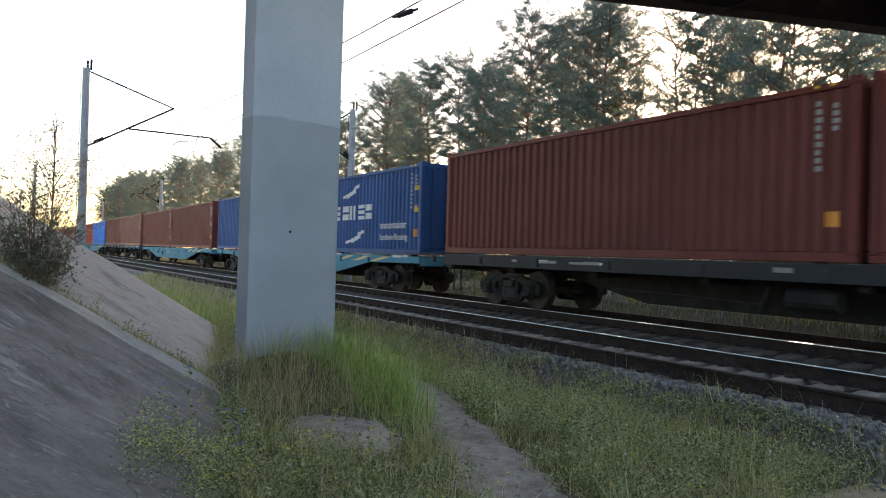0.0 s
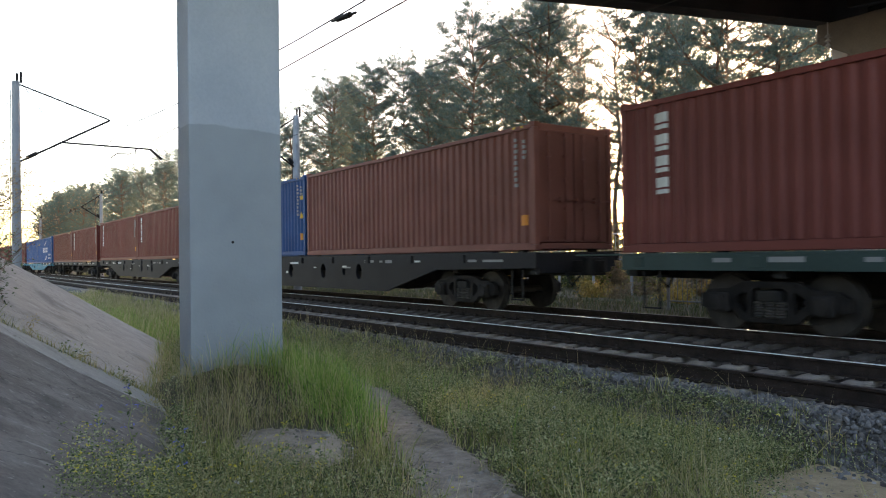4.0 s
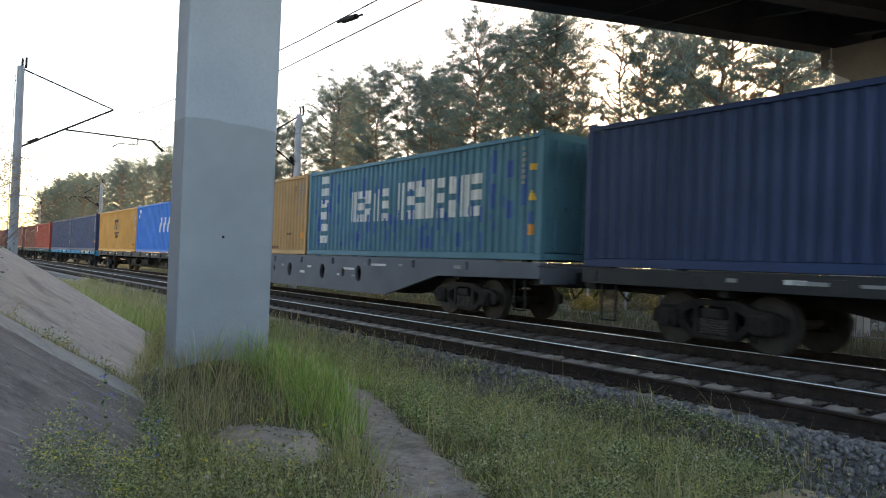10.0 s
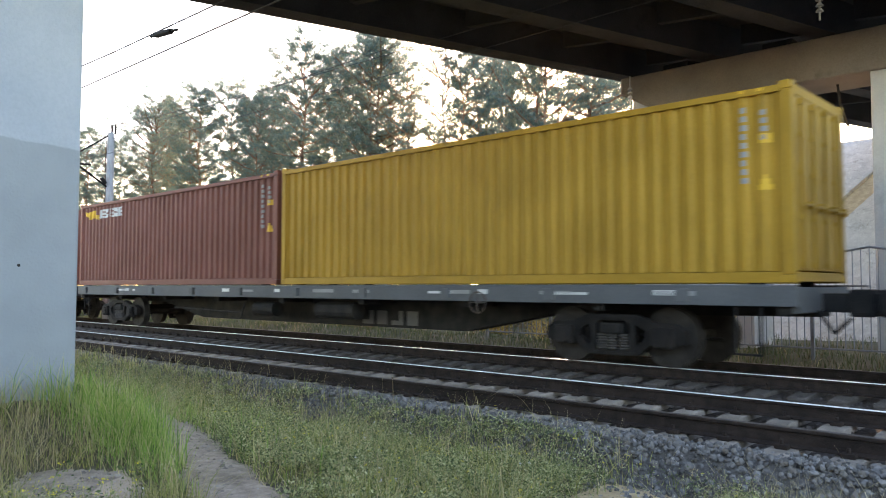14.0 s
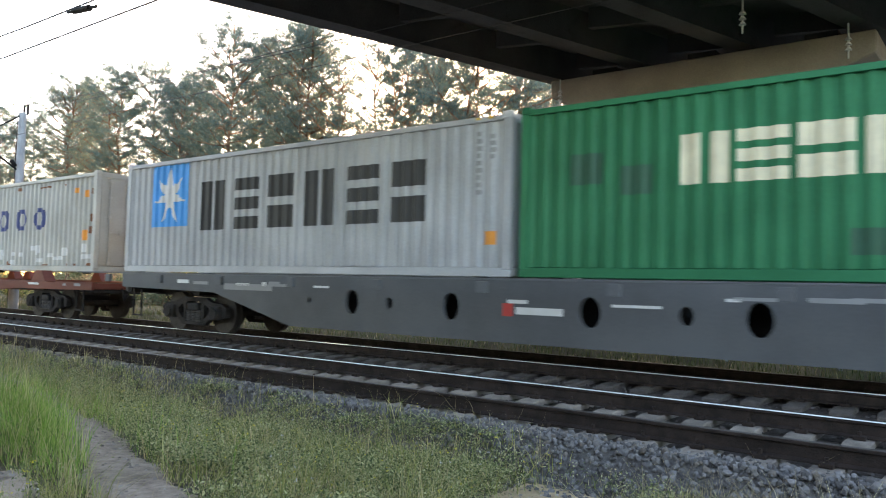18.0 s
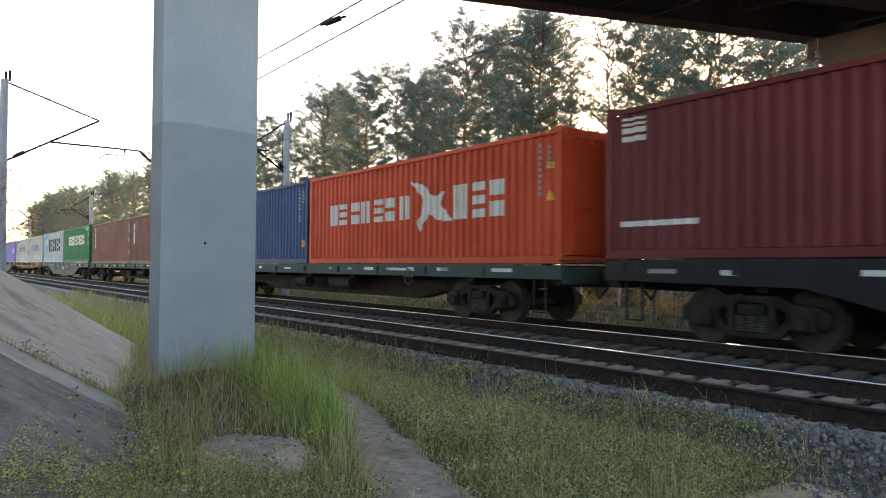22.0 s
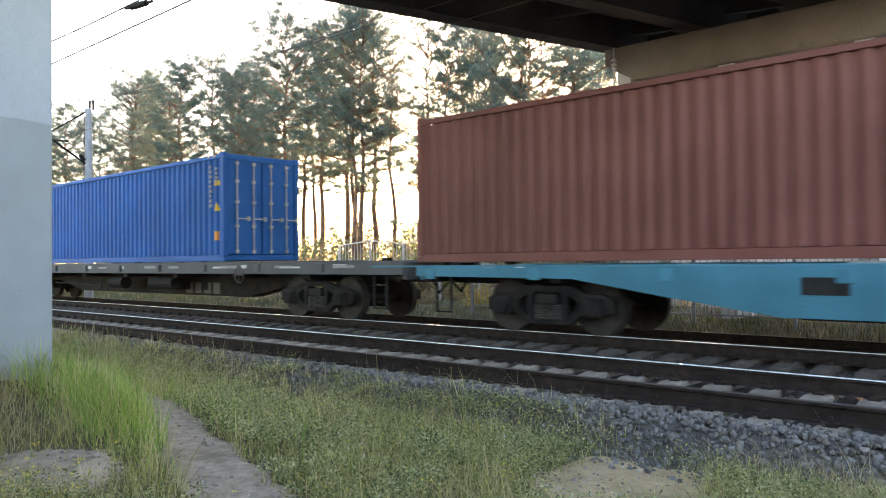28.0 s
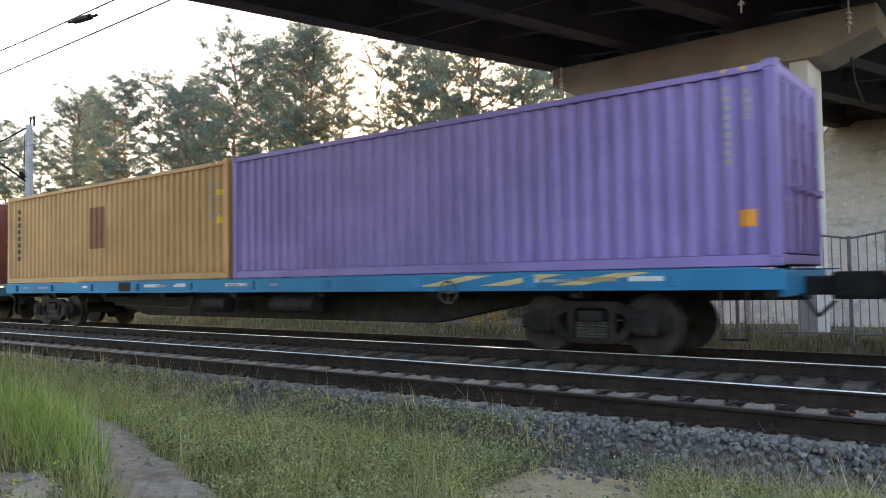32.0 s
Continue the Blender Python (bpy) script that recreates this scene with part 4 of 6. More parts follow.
def build_grass():
    rng = random.Random(21)
    meadow, lush, straw, verge = [], [], [], []
    n = 0
    while n < 160000:
        y = 0.7 + 41.5 * rng.random() ** 1.9
        x = rng.uniform(max(-0.6, foot_x(min(y, 13)) - 0.35) if y > 2.3 else 3.2, 6.85)
        n += 1
        if y < 13.2 and x < foot_x(y) + 0.05 and rng.random() < 0.7:
            continue
        if rng.random() < bare(x, y) * 1.05 - 0.02 or (2.25 < x < 3.4 and 8.36 < y < 9.25):
            continue
        clump = noise.noise(Vector((x * 1.6, y * 1.6, 0))) + 0.5 * noise.noise(Vector((x * 5, y * 5, 3)))
        if clump < -0.35 and rng.random() < 0.6:
            continue
        if x > 3.6 and y < 9 and not turf(x, y) and rng.random() < 0.4:
            continue
        far = 1 + max(0, y - 8) * 0.07
        z = top_z(x, y) - 0.01
        near_pillar = math.exp(-(((x - 3.3) / 0.68) ** 2 + ((y - 7.35) / 1.3) ** 2))
        turn, lean = rng.uniform(0, 6.283), 0.15 + 1.7 * rng.random() ** 1.5
        if (x > 2.95 or y > 7.9) and rng.random() < near_pillar * 1.15 or (x < 4.2 and y > 13.5 and rng.random() < 0.12):
            lush.append((x, y, z, rng.uniform(0.2, 0.58), rng.uniform(0.005, 0.010) * far, lean * 0.75, turn))
        elif turf(x, y) and x > 2.75 and rng.random() < 0.5:
            lush.append((x, y, z, rng.uniform(0.12, 0.36), rng.uniform(0.004, 0.008) * far, lean, turn))
        elif rng.random() < (0.62 if (x < foot_x(y) + 0.9 and 6.2 < y < 9.6) or math.hypot((x - 2.55) / 0.6, (y - 7.15) / 0.55) < 1 else 0.17 + 0.05 * (x > 4.6)):
            straw.append((x, y, z, rng.uniform(0.12, 0.52), rng.uniform(0.002, 0.0048) * far, lean * rng.choice((0.7, 1.0, 1.8)), turn))
        else:
            h = rng.uniform(0.08, 0.34) * (0.8 + 1.4 * max(0, clump)) * (0.75 + 0.3 * (x > 4)) * (0.6 if x > 5.9 else 1.0)
            meadow.append((x, y, z, h, rng.uniform(0.004, 0.010) * far, lean, turn))
    for _ in range(60000):
        y = rng.uniform(-3, 62) if rng.random() < 0.8 else rng.uniform(60, 110)
        x = rng.uniform(14.5, 17.2) if rng.random() < 0.72 else rng.uniform(17, 24)
        tall = rng.uniform(0.08, 0.3) * (0.7 + 0.6 * max(0.0, noise.noise(Vector((x, y * 0.6, 2.0)))))
        (straw if rng.random() < 0.04 else verge).append((x, y, ground_z(x, y), tall, rng.uniform(0.009, 0.02), rng.uniform(0.2, 0.9), rng.uniform(0, 6.283)))
    # long stalks that have fallen over the herbs
    for _ in range(7000):
        y = 1.2 + 12 * rng.random() ** 1.6
        x = rng.uniform(max(1.2, foot_x(y)) if y > 2.6 else 3.6, 6.5)
        if bare(x, y) < 0.2:
            (straw if rng.random() < 0.55 else meadow).append((x, y, top_z(x, y) + rng.uniform(0.04, 0.16), rng.uniform(0.06, 0.16), rng.uniform(0.0025, 0.0045), rng.uniform(1.5, 4.0), rng.uniform(0, 6.283)))
    # rank grass over the broken foot of the far slab and in the joint beside it
    for _ in range(6500):
        y = rng.uniform(8.0, 13.4)
        p = near_slope_point(y, rng.uniform(-0.45, 0.3))
        (straw if rng.random() < 0.3 else lush if rng.random() < 0.3 else meadow).append((p[0], y, p[2] - 0.13, rng.uniform(0.1, 0.28), rng.uniform(0.006, 0.011), rng.uniform(0.15, 1.0), rng.uniform(0, 6.283)))
    for _ in range(1700):
        y = 8.14 + rng.gauss(0, 0.05)
        p = near_slope_point(y, 3.0 * rng.random() ** 1.8)
        (straw if rng.random() < 0.4 else meadow).append((p[0], y, p[2] - 0.06, rng.uniform(0.05, 0.18), rng.uniform(0.005, 0.009), rng.uniform(0.2, 1.2), rng.uniform(0, 6.283)))
    blades("meadow_grass", meadow, GRASS, "short mixed green and yellowing meadow grass")
    blades("verge_grass", verge, VERGE, "dark green rank grass beyond the tracks")
    blades("lush_grass", lush, LUSH, "tall fresh green grass around the pillar")
    blades("dry_grass", straw, STRAW, "dry straw-coloured grass stalks")


build_grass()


def build_herbs():
    rng = random.Random(31)
    v, f = [], []
    yv, yf, wv, wf = [], [], [], []

    def leaf(vs, fs, c, size, flat=0.5):
        d = Vector((rng.gauss(0, 1), rng.gauss(0, 1), rng.gauss(0.3, flat))).normalized()
        a = d.cross(Vector((rng.gauss(0, 1), rng.gauss(0, 1), rng.gauss(0, 1)))).normalized() * size * 0.22
        b = len(vs)
        vs.extend((c, c + d * size * 0.5 + a, c + d * size, c + d * size * 0.5 - a))
        fs.append((b, b + 1, b + 2, b + 3))
    for _ in range(9500):
        y = 2.3 + 16 * rng.random() ** 1.7
        x = rng.uniform(max(0.2, foot_x(y) - 0.1), 6.6)
        if rng.random() < bare(x, y) + 0.02 or (turf(x, y) and rng.random() < 0.85):
            continue
        dense = noise.noise(Vector((x * 0.9 + 7, y * 0.9, 0))) + 0.7 * math.exp(-(((x - 5.0) / 1.1) ** 2 + ((y - 5.2) / 2.0) ** 2)) + 0.5 * math.exp(-(((x - 1.6) / 0.8) ** 2 + ((y - 4.4) / 1.0) ** 2))
        if dense < 0.02:
            continue
        z = top_z(x, y)
        h = rng.uniform(0.08, 0.24) + 0.14 * max(0, dense) * rng.random()
        for _ in range(int(12 + 24 * dense)):
            u = rng.random()
            leaf(v, f, Vector((x + rng.gauss(0, 0.05 + 0.05 * u), y + rng.gauss(0, 0.05 + 0.05 * u), z + u * h)), rng.uniform(0.012, 0.032))
        if rng.random() < 0.04:
            for _ in range(rng.randint(1, 4)):
                c = Vector((x + rng.gauss(0, 0.07), y + rng.gauss(0, 0.07), z + h * rng.uniform(0.9, 1.3)))
                for _ in range(4):
                    leaf(yv, yf, c, 0.016)
        elif rng.random() < 0.015:
            c = Vector((x, y, z + h * 1.1))
            for _ in range(6):
                leaf(wv, wf, c, 0.02)
    # rounded mounds of clover and medick with dark gaps between them
    for _ in range(3300):
        y = 1.0 + 15 * rng.random() ** 1.6
        x = rng.uniform(max(0.5, foot_x(y)) if y > 2.5 else 3.6, 6.6)
        if bare(x, y) > 0.15 or turf(x, y) or (2.1 < x < 3.5 and 8.2 < y < 9.4) or math.exp(-(((x - 3.35) / 0.6) ** 2 + ((y - 7.6) / 1.1) ** 2)) > 0.5:
            continue
        if noise.noise(Vector((x * 0.8 + 3, y * 0.8, 5))) < -0.25 + 0.25 * (x < 4):
            continue
        z, r, h = top_z(x, y), rng.uniform(0.09, 0.24), rng.uniform(0.10, 0.31) * (0.7 if x > 5.9 else 1.0)
        for _ in range(int(680 * r)):
            a, u = rng.uniform(0, 6.283), rng.random()
            d = r * math.sqrt(u)
            leaf(v, f, Vector((x + d * math.cos(a), y + d * math.sin(a), z + h * math.sqrt(max(0.0, 1 - 0.8 * u)) * rng.uniform(0.55, 1.08))), rng.uniform(0.016, 0.038))
        if rng.random() < 0.06:
            for _ in range(rng.randint(2, 6)):
                c = Vector((x + rng.gauss(0, r * 0.6), y + rng.gauss(0, r * 0.6), z + h * rng.uniform(0.95, 1.15)))
                for _ in range(3):
                    leaf(yv, yf, c, 0.014)
    # bushy flowering weeds that hang over the foot of the slope
    for _ in range(80):
        y = rng.uniform(4.0, 4.95)
        up = 0.55 * rng.random() ** 1.3
        p = near_slope_point(y, up) if rng.random() < 0.6 else None
        x, z = (p[0], p[2]) if p else (foot_x(y) + rng.uniform(0, 0.9), -0.25)
        if bare(x, y) > 0.3:
            continue
        h, r = rng.uniform(0.14, 0.38), rng.uniform(0.05, 0.10)
        for _ in range(int(110 + 420 * r)):
            u = rng.random() ** 0.7
            leaf(v, f, Vector((x + rng.gauss(0, r * (1.1 - 0.5 * u)), y + rng.gauss(0, r * (1.1 - 0.5 * u)), z + h * u)), rng.uniform(0.010, 0.024))
        if rng.random() < 0.55:
            for _ in range(rng.randint(4, 14)):
                c = Vector((x + rng.gauss(0, r), y + rng.gauss(0, r), z + h * rng.uniform(0.75, 1.15)))
                for _ in range(3):
                    leaf(yv, yf, c, 0.013)
    tagged(placed("low_herbs", raw("low_herbs", v, f), HERB), "dense low leafy herbs among the grass", "plants", kind="stuff")
    tagged(placed("yellow_flowers", raw("yellow_flowers", yv, yf), YELLOW_PETAL), "tiny yellow wildflowers in the grass", "flowers", kind="stuff")
    tagged(placed("white_flowers", raw("white_flowers", wv, wf), WHITE_PETAL), "tiny white clover flowers in the grass", "flowers", kind="stuff")

    # single tall weeds
    def weed(x, y, tall, mat, petal, label, leaves=26):
        z = ground_z(x, y) if x > foot_x(y) else near_slope_point(y, (foot_x(y) - x) / 0.965)[2]
        t = thing("weed_stalk", label, "plant", "single weeds", at=pose(x, y, z - 0.02))
        sv, sf, lv, lf, pv, pf = [], [], [], [], [], []
        nodes = [Vector((0, 0, 0))]
        for k in range(5):
            nodes.append(nodes[-1] + Vector((rng.gauss(0, 0.03), rng.gauss(0, 0.03), tall / 5)))
        tube(sv, sf, nodes, [0.005 - 0.0006 * k for k in range(6)], 4)
        for p, q in zip(nodes, nodes[1:]):
            for _ in range(leaves // 3):
                leaf(lv, lf, p.lerp(q, rng.random()) + Vector((rng.gauss(0, 0.04), rng.gauss(0, 0.04), 0)), rng.uniform(0.016, 0.042))
        if petal:
            for p in nodes[3:]:
                for _ in range(6):
                    leaf(pv, pf, p + Vector((rng.gauss(0, 0.02), rng.gauss(0, 0.02), 0)), 0.022)
        placed("stem", raw("stem", sv, sf), mat, t)
        tagged(placed("leafage", raw("leafage", lv, lf), mat, t), kind="stuff")
        if petal:
            tagged(placed("blossom", raw("blossom", pv, pf), petal, t), kind="stuff")
    for x, y, h in ((6.35, 6.2, 0.62), (6.2, 6.6, 0.4), (6.15, 7.3, 0.45), (6.4, 4.6, 0.35), (6.3, 3.7, 0.3), (6.45, 2.9, 0.34), (6.2, 8.6, 0.5), (6.3, 9.4, 0.4), (5.9, 5.2, 0.5)):
        weed(x, y, h, STRAW, None, "dry brownish weed stalk beside the ballast")
    for x, y, h in ((0.95, 5.1, 0.62), (1.15, 4.7, 0.55), (0.75, 4.75, 0.5), (1.35, 5.3, 0.45)):
        weed(x, y, h, HERB, BLUE_PETAL, "chicory weed with small blue flowers at the slab edge", 40)
    for x, y, h in ((1.7, 4.9, 0.45), (2.0, 4.6, 0.4), (1.45, 4.5, 0.42), (2.5, 5.3, 0.3)):
        weed(x, y, h, HERB, YELLOW_PETAL, "bushy weed with yellow flowers", 48)
    for k in range(26):
        y = rng.uniform(6.4, 9.6) if k % 2 else 8.12 + rng.uniform(-0.15, 0.15)
        s = rng.uniform(0.0, 0.3) if k % 2 else rng.uniform(0.2, 3.0)
        p = near_slope_point(y, s)
        weed(p[0], y, rng.uniform(0.08, 0.22), HERB if k % 3 else STRAW, None, "small weed growing from a slab joint")

    # shrub on the slope and a sparse sapling behind it
    def shrub(x, y, z, tall, spread, mat, name, label, twigs, per, size):
        t = thing(name, label, "bush" if name == "green_bush" else "tree", at=pose(x, y, z - 0.1))
        bv, bf, lv, lf = [], [], [], []
        if name != "green_bush":
            tube(bv, bf, ((0, 0, 0), (0.03, 0.02, tall * 0.5), (0.06, 0, tall)), (0.035, 0.02, 0.004), 6)
        for _ in range(twigs):
            a, h = rng.uniform(0, 6.283), rng.uniform(0.25, 1.0) * tall
            root = Vector((0, 0, 0.02)) if name == "green_bush" else Vector((0.03, 0, h * 0.86))
            r = spread * (1.0 if name == "green_bush" else (1.06 - h / tall)) * rng.uniform(0.4, 1)
            tip = Vector((math.cos(a) * r, math.sin(a) * r, h if name == "green_bush" else h * 0.86 + r * 0.8))
            tube(bv, bf, (root, root.lerp(tip, 0.5) + Vector((0, 0, 0.06 * tall)), tip), (0.006, 0.004, 0.002), 3)
            for j in range(per if name == "green_bush" else int(per * min(1.0, 1.5 * r / spread))):
                u = rng.uniform(0.25 if name == "green_bush" else 0.4, 1.05)
                c = root.lerp(tip, u) + Vector((rng.gauss(0, 0.07), rng.gauss(0, 0.07), 0.06 * tall * math.sin(3 * u) + rng.gauss(0, 0.07))) * (1.0 if size < 0.1 else 1.6)
                leaf(lv, lf, c, rng.uniform(0.6, 1.2) * size, 0.6)
                if size < 0.045 and j % 4 == 0:
                    tube(bv, bf, (root.lerp(tip, u * 0.9), c), (0.003, 0.0015), 3)
        tagged(placed("branchwork", raw("branchwork", bv, bf), BARK, t), kind="stuff")
        tagged(placed("foliage", raw("foliage", lv, lf), mat, t), kind="stuff")
    shrub(0.12, 8.3, near_slope_point(8.3, 2.0)[2] - 0.16, 1.15, 0.45, SHRUB, "green_bush", "dusty green bush growing on the paved slope", 50, 85, 0.044)
    shrub(0.75, 17.5, -0.2, 4.5, 3.1, RUSSET, "birch_sapling", "sparse russet young birch beside the embankment", 150, 52, 0.06)
    for k in range(76):
        y = rng.uniform(14, 75) if k > 12 else rng.uniform(11, 22)
        x = rng.uniform(21.5, 26.5)
        shrub(x, y, -0.5, rng.uniform(1.4, 3.0), rng.uniform(1.0, 1.7), (SHRUB, SHRUB, GRASS, RUSSET)[k % 4], "green_bush", "low scrubby bush on the far side of the tracks", 44, 34, 0.16)
    # Low bushes, their sunlit look painted with gold and russet leaves.
    for k in range(12):
        shrub(rng.uniform(17.4, 20.2), 12.5 + 1.1 * k + rng.uniform(-0.5, 0.5), -0.3, rng.uniform(0.7, 1.25), rng.uniform(0.5, 0.9), (SUN_GOLD, RUSSET, SUN_GOLD)[k % 3], "green_bush", "low yellowing bush lit by the evening sun", 34, 30, 0.09)
    for k in range(34):
        shrub(rng.uniform(31, 38), 13 + 1.9 * k + rng.uniform(-0.8, 0.8), -0.5, rng.uniform(3.2, 5.2), rng.uniform(1.6, 2.4), (SHRUB, SHRUB, RUSSET)[k % 3], "green_bush", "tall undergrowth bush among the pine trunks", 60, 36, 0.24)


build_herbs()


# ---- loose ballast stones ----
def build_stones():
    rng = random.Random(8)
    bm = bmesh.new()
    bmesh.ops.create_icosphere(bm, subdivisions=1, radius=1)
    base_v, base_f = [tuple(q.co) for q in bm.verts], [[w.index for w in q.verts] for q in bm.faces]
    bm.free()
    v, f = [], []

    def stone(x, y, z, r):
        b = len(v)
        sx, sy, sz = (r * rng.uniform(0.6, 1.3) for _ in range(3))
        rot = Euler((rng.uniform(0, 6), rng.uniform(0, 6), rng.uniform(0, 6))).to_matrix()
        for q in base_v:
            k = rng.uniform(0.75, 1.15)
            p = rot @ Vector((q[0] * sx * k, q[1] * sy * k, q[2] * sz * k))
            v.append((x + p.x, y + p.y, z + p.z))
        f.extend([b + i for i in q] for q in base_f)
    for _ in range(8500):
        y = -1 + 18 * rng.random() ** 1.4
        low = 6.5 - 0.3 * (1 - smooth(2.2, 6.0, y))
        x = rng.uniform(low, 7.15) if rng.random() < 0.85 else rng.uniform(low - 0.4, low)
        u = smooth(6.2, 6.72, x)
        stone(x, y, max(-0.56 + 0.31 * u, -0.21 if x > 6.75 else top_z(x, y)) + rng.uniform(-0.015, 0.02), rng.uniform(0.014, 0.04))
    tone = leafy("ballast_stones", [(0.075, 0.07, 0.067), (0.115, 0.108, 0.104), (0.155, 0.147, 0.142), (0.21, 0.20, 0.194), (0.14, 0.117, 0.095)], 0.0, 0.9)
    tagged(placed("loose_ballast", raw("loose_ballast", v, f), tone), "loose grey crushed stones along the rails", "stones", kind="stuff")
    v, f = [], []
    for _ in range(9000):
        y = rng.uniform(2.5, 14)
        x = rng.uniform(1.5, 6.0)
        if bare(x, y) > 0.25:
            stone(x, y, ground_z(x, y) + 0.002, 0.006 + 0.02 * rng.random() ** 2.2)
    pale = leafy("path_pebbles", [(0.15, 0.125, 0.105), (0.24, 0.205, 0.175), (0.34, 0.295, 0.25), (0.48, 0.43, 0.38)], 0.0, 0.9)
    tagged(placed("path_pebbles", raw("path_pebbles", v, f), pale), "small brown and pale pebbles on the footpath", "stones", kind="stuff")
    v, f = [], []
    for _ in range(6500):
        y = -1 + 26 * rng.random() ** 1.4
        x = rng.uniform(7.0, 13.9)
        stone(x, y, -0.275 + rng.uniform(-0.01, 0.015), rng.uniform(0.02, 0.042))
    rusty = leafy("rusty_ballast_stones", [(0.04, 0.033, 0.03), (0.075, 0.062, 0.054), (0.11, 0.094, 0.083), (0.16, 0.14, 0.13)], 0.0, 0.9)
    tagged(placed("rusty_ballast", raw("rusty_ballast", v, f), rusty), "rust-stained crushed stones between the rails", "stones", kind="stuff")
    # old flat slab and the trodden earth
    rim = [(0.42 * math.cos(a) * k, 0.60 * math.sin(a) * k) for a, k in ((2 * math.pi * i / 26, 1.0 / max(abs(math.cos(2 * math.pi * i / 26)), abs(math.sin(2 * math.pi * i / 26))) ** 0.7 + rng.uniform(-0.16, 0.10)) for i in range(26))]
    bm = prism(bmesh.new(), rim, "z", -0.12, 0.0)
    q = part("old_slab", bm, TAN_SLAB)
    q.matrix_basis = pose(2.33, 5.9, ground_z(2.33, 5.9) + 0.006, 1.0, -1, -18)
    tagged(q, "flat worn concrete slab sunk in the grass", "slab")


build_stones()

# ---- train ----
PAINT = {k: paint("paint_" + k, tuple(0.93 * v for v in c), r) for k, c, r in (
    ("brown", (0.160, 0.040, 0.033), 0.12), ("maroon", (0.155, 0.028, 0.030), 0.12), ("rust", (0.205, 0.076, 0.061), 0.18), ("red", (0.30, 0.040, 0.030), 0.15),
    ("orange", (0.60, 0.075, 0.030), 0.1), ("navy", (0.024, 0.047, 0.115), 0.12), ("slate", (0.035, 0.070, 0.160), 0.15), ("blue", (0.010, 0.115, 0.37), 0.1),
    ("deep", (0.018, 0.075, 0.21), 0.12), ("sky", (0.006, 0.17, 0.56), 0.08), ("teal", (0.065, 0.19, 0.255), 0.25), ("ochre", (0.47, 0.27, 0.12), 0.3), ("yellow", (0.40, 0.225, 0.028), 0.34),
    ("white", (0.42, 0.41, 0.37), 0.3), ("grey", (0.42, 0.43, 0.435), 0.15), ("green", (0.012, 0.155, 0.068), 0.12), ("purple", (0.22, 0.165, 0.38), 0.1), ("amber", (0.54, 0.245, 0.055), 0.25), ("ocean", (0.010, 0.12, 0.25), 0.1), ("faded", (0.29, 0.125, 0.095), 0.15))}
FRAME = {k: paint("frame_" + k, c, 0.3, 0.6) for k, c in (("dark", (0.035, 0.037, 0.04)), ("black", (0.02, 0.02, 0.023)), ("grey", (0.12, 0.135, 0.165)), ("green", (0.035, 0.06, 0.055)),
         ("azure", (0.012, 0.18, 0.34)), ("teal", (0.045, 0.205, 0.28)), ("red", (0.16, 0.05, 0.035)), ("steel", (0.10, 0.105, 0.11)))}

# leading end of each wagon along the train, wagon kind and paint, the containers on it
CONSIST = [
    (178.8, "flat", "dark", "red rust"), (152.7, "flat", "dark", "rust brown"), (126.7, "belly", "teal", "red sky"), (100.7, "flat", "dark", "brown rust"), (74.6, "belly", "teal", "brown brown"),
    (48.6, "belly", "teal", "deep deep"), (22.5, "flat", "dark", "brown brown"), (-3.6, "belly", "black", "brown brown"), (-29.8, "belly", "black", "deep rust"),
    (-56.9, "flat", "green", "brown red"), (-83.3, "flat", "azure", "navy navy"), (-109.4, "flat", "dark", "amber sky"), (-135.4, "belly", "grey", "ochre teal"),
    (-161.3, "flat", "dark", "navy brown"), (-187.8, "flat", "dark", "rust faded"), (-213.9, "flat", "steel", "rust yellow"), (-240.0, "belly", "steel", "slate purple"),
    (-265.8, "skeleton", "red", "white white"), (-292.0, "belly", "steel", "grey green"), (-317.9, "flat", "green", "rust rust"), (-343.8, "flat", "green", "slate orange"),
    (-369.6, "belly", "black", "maroon brown"), (-395.1, "belly", "teal", "brown blue"), (-420.7, "flat", "steel", "deep blue"), (-446.6, "flat", "steel", "- blue"),
    (-471.6, "belly", "teal", "rust ocean"), (-496.7, "belly", "teal", "rust rust"), (-522.4, "flat", "azure", "ochre purple"), (-548.4, "flat", "teal", "brown brown")]


def ride(y):
    """Rows of a rider of the train whose middle is y metres along it."""
    return [(t, pose(FAR_X, y + 17.29 * t - 0.0141 * (t - 16) ** 2, 0)) for t in (0, 4, 8, 12, 16, 20, 24, 28, 32)]


BOGIE = surface("dusty_bogie_steel", (0.013, 0.012, 0.012), (0.032, 0.028, 0.026), 3, 0.8, 0.15, vary=0.2)
SPRING = surface("coil_spring_steel", (0.05, 0.045, 0.042), (0.09, 0.08, 0.072), 6, 0.6, 0.05)
WHEEL = surface("worn_wheel_steel", (0.025, 0.022, 0.02), (0.05, 0.044, 0.04), 4, 0.6, 0.08)
for m in (BOGIE, WHEEL):
    m.node_tree.nodes["Principled BSDF"].inputs["Specular IOR Level"].default_value = 0.15
RIDERS = []


def floor_z(style, colour):
    """Height of the containers' base and of the side sill's top."""
    if style == "flat":
        return 1.35, 1.31
    if style == "skeleton":
        return 1.42, 1.12
    return (1.27, 1.20) if colour == "teal" else (1.445, 1.395)


LONG, WIDE, TALL = 12.19, 2.44, 2.88


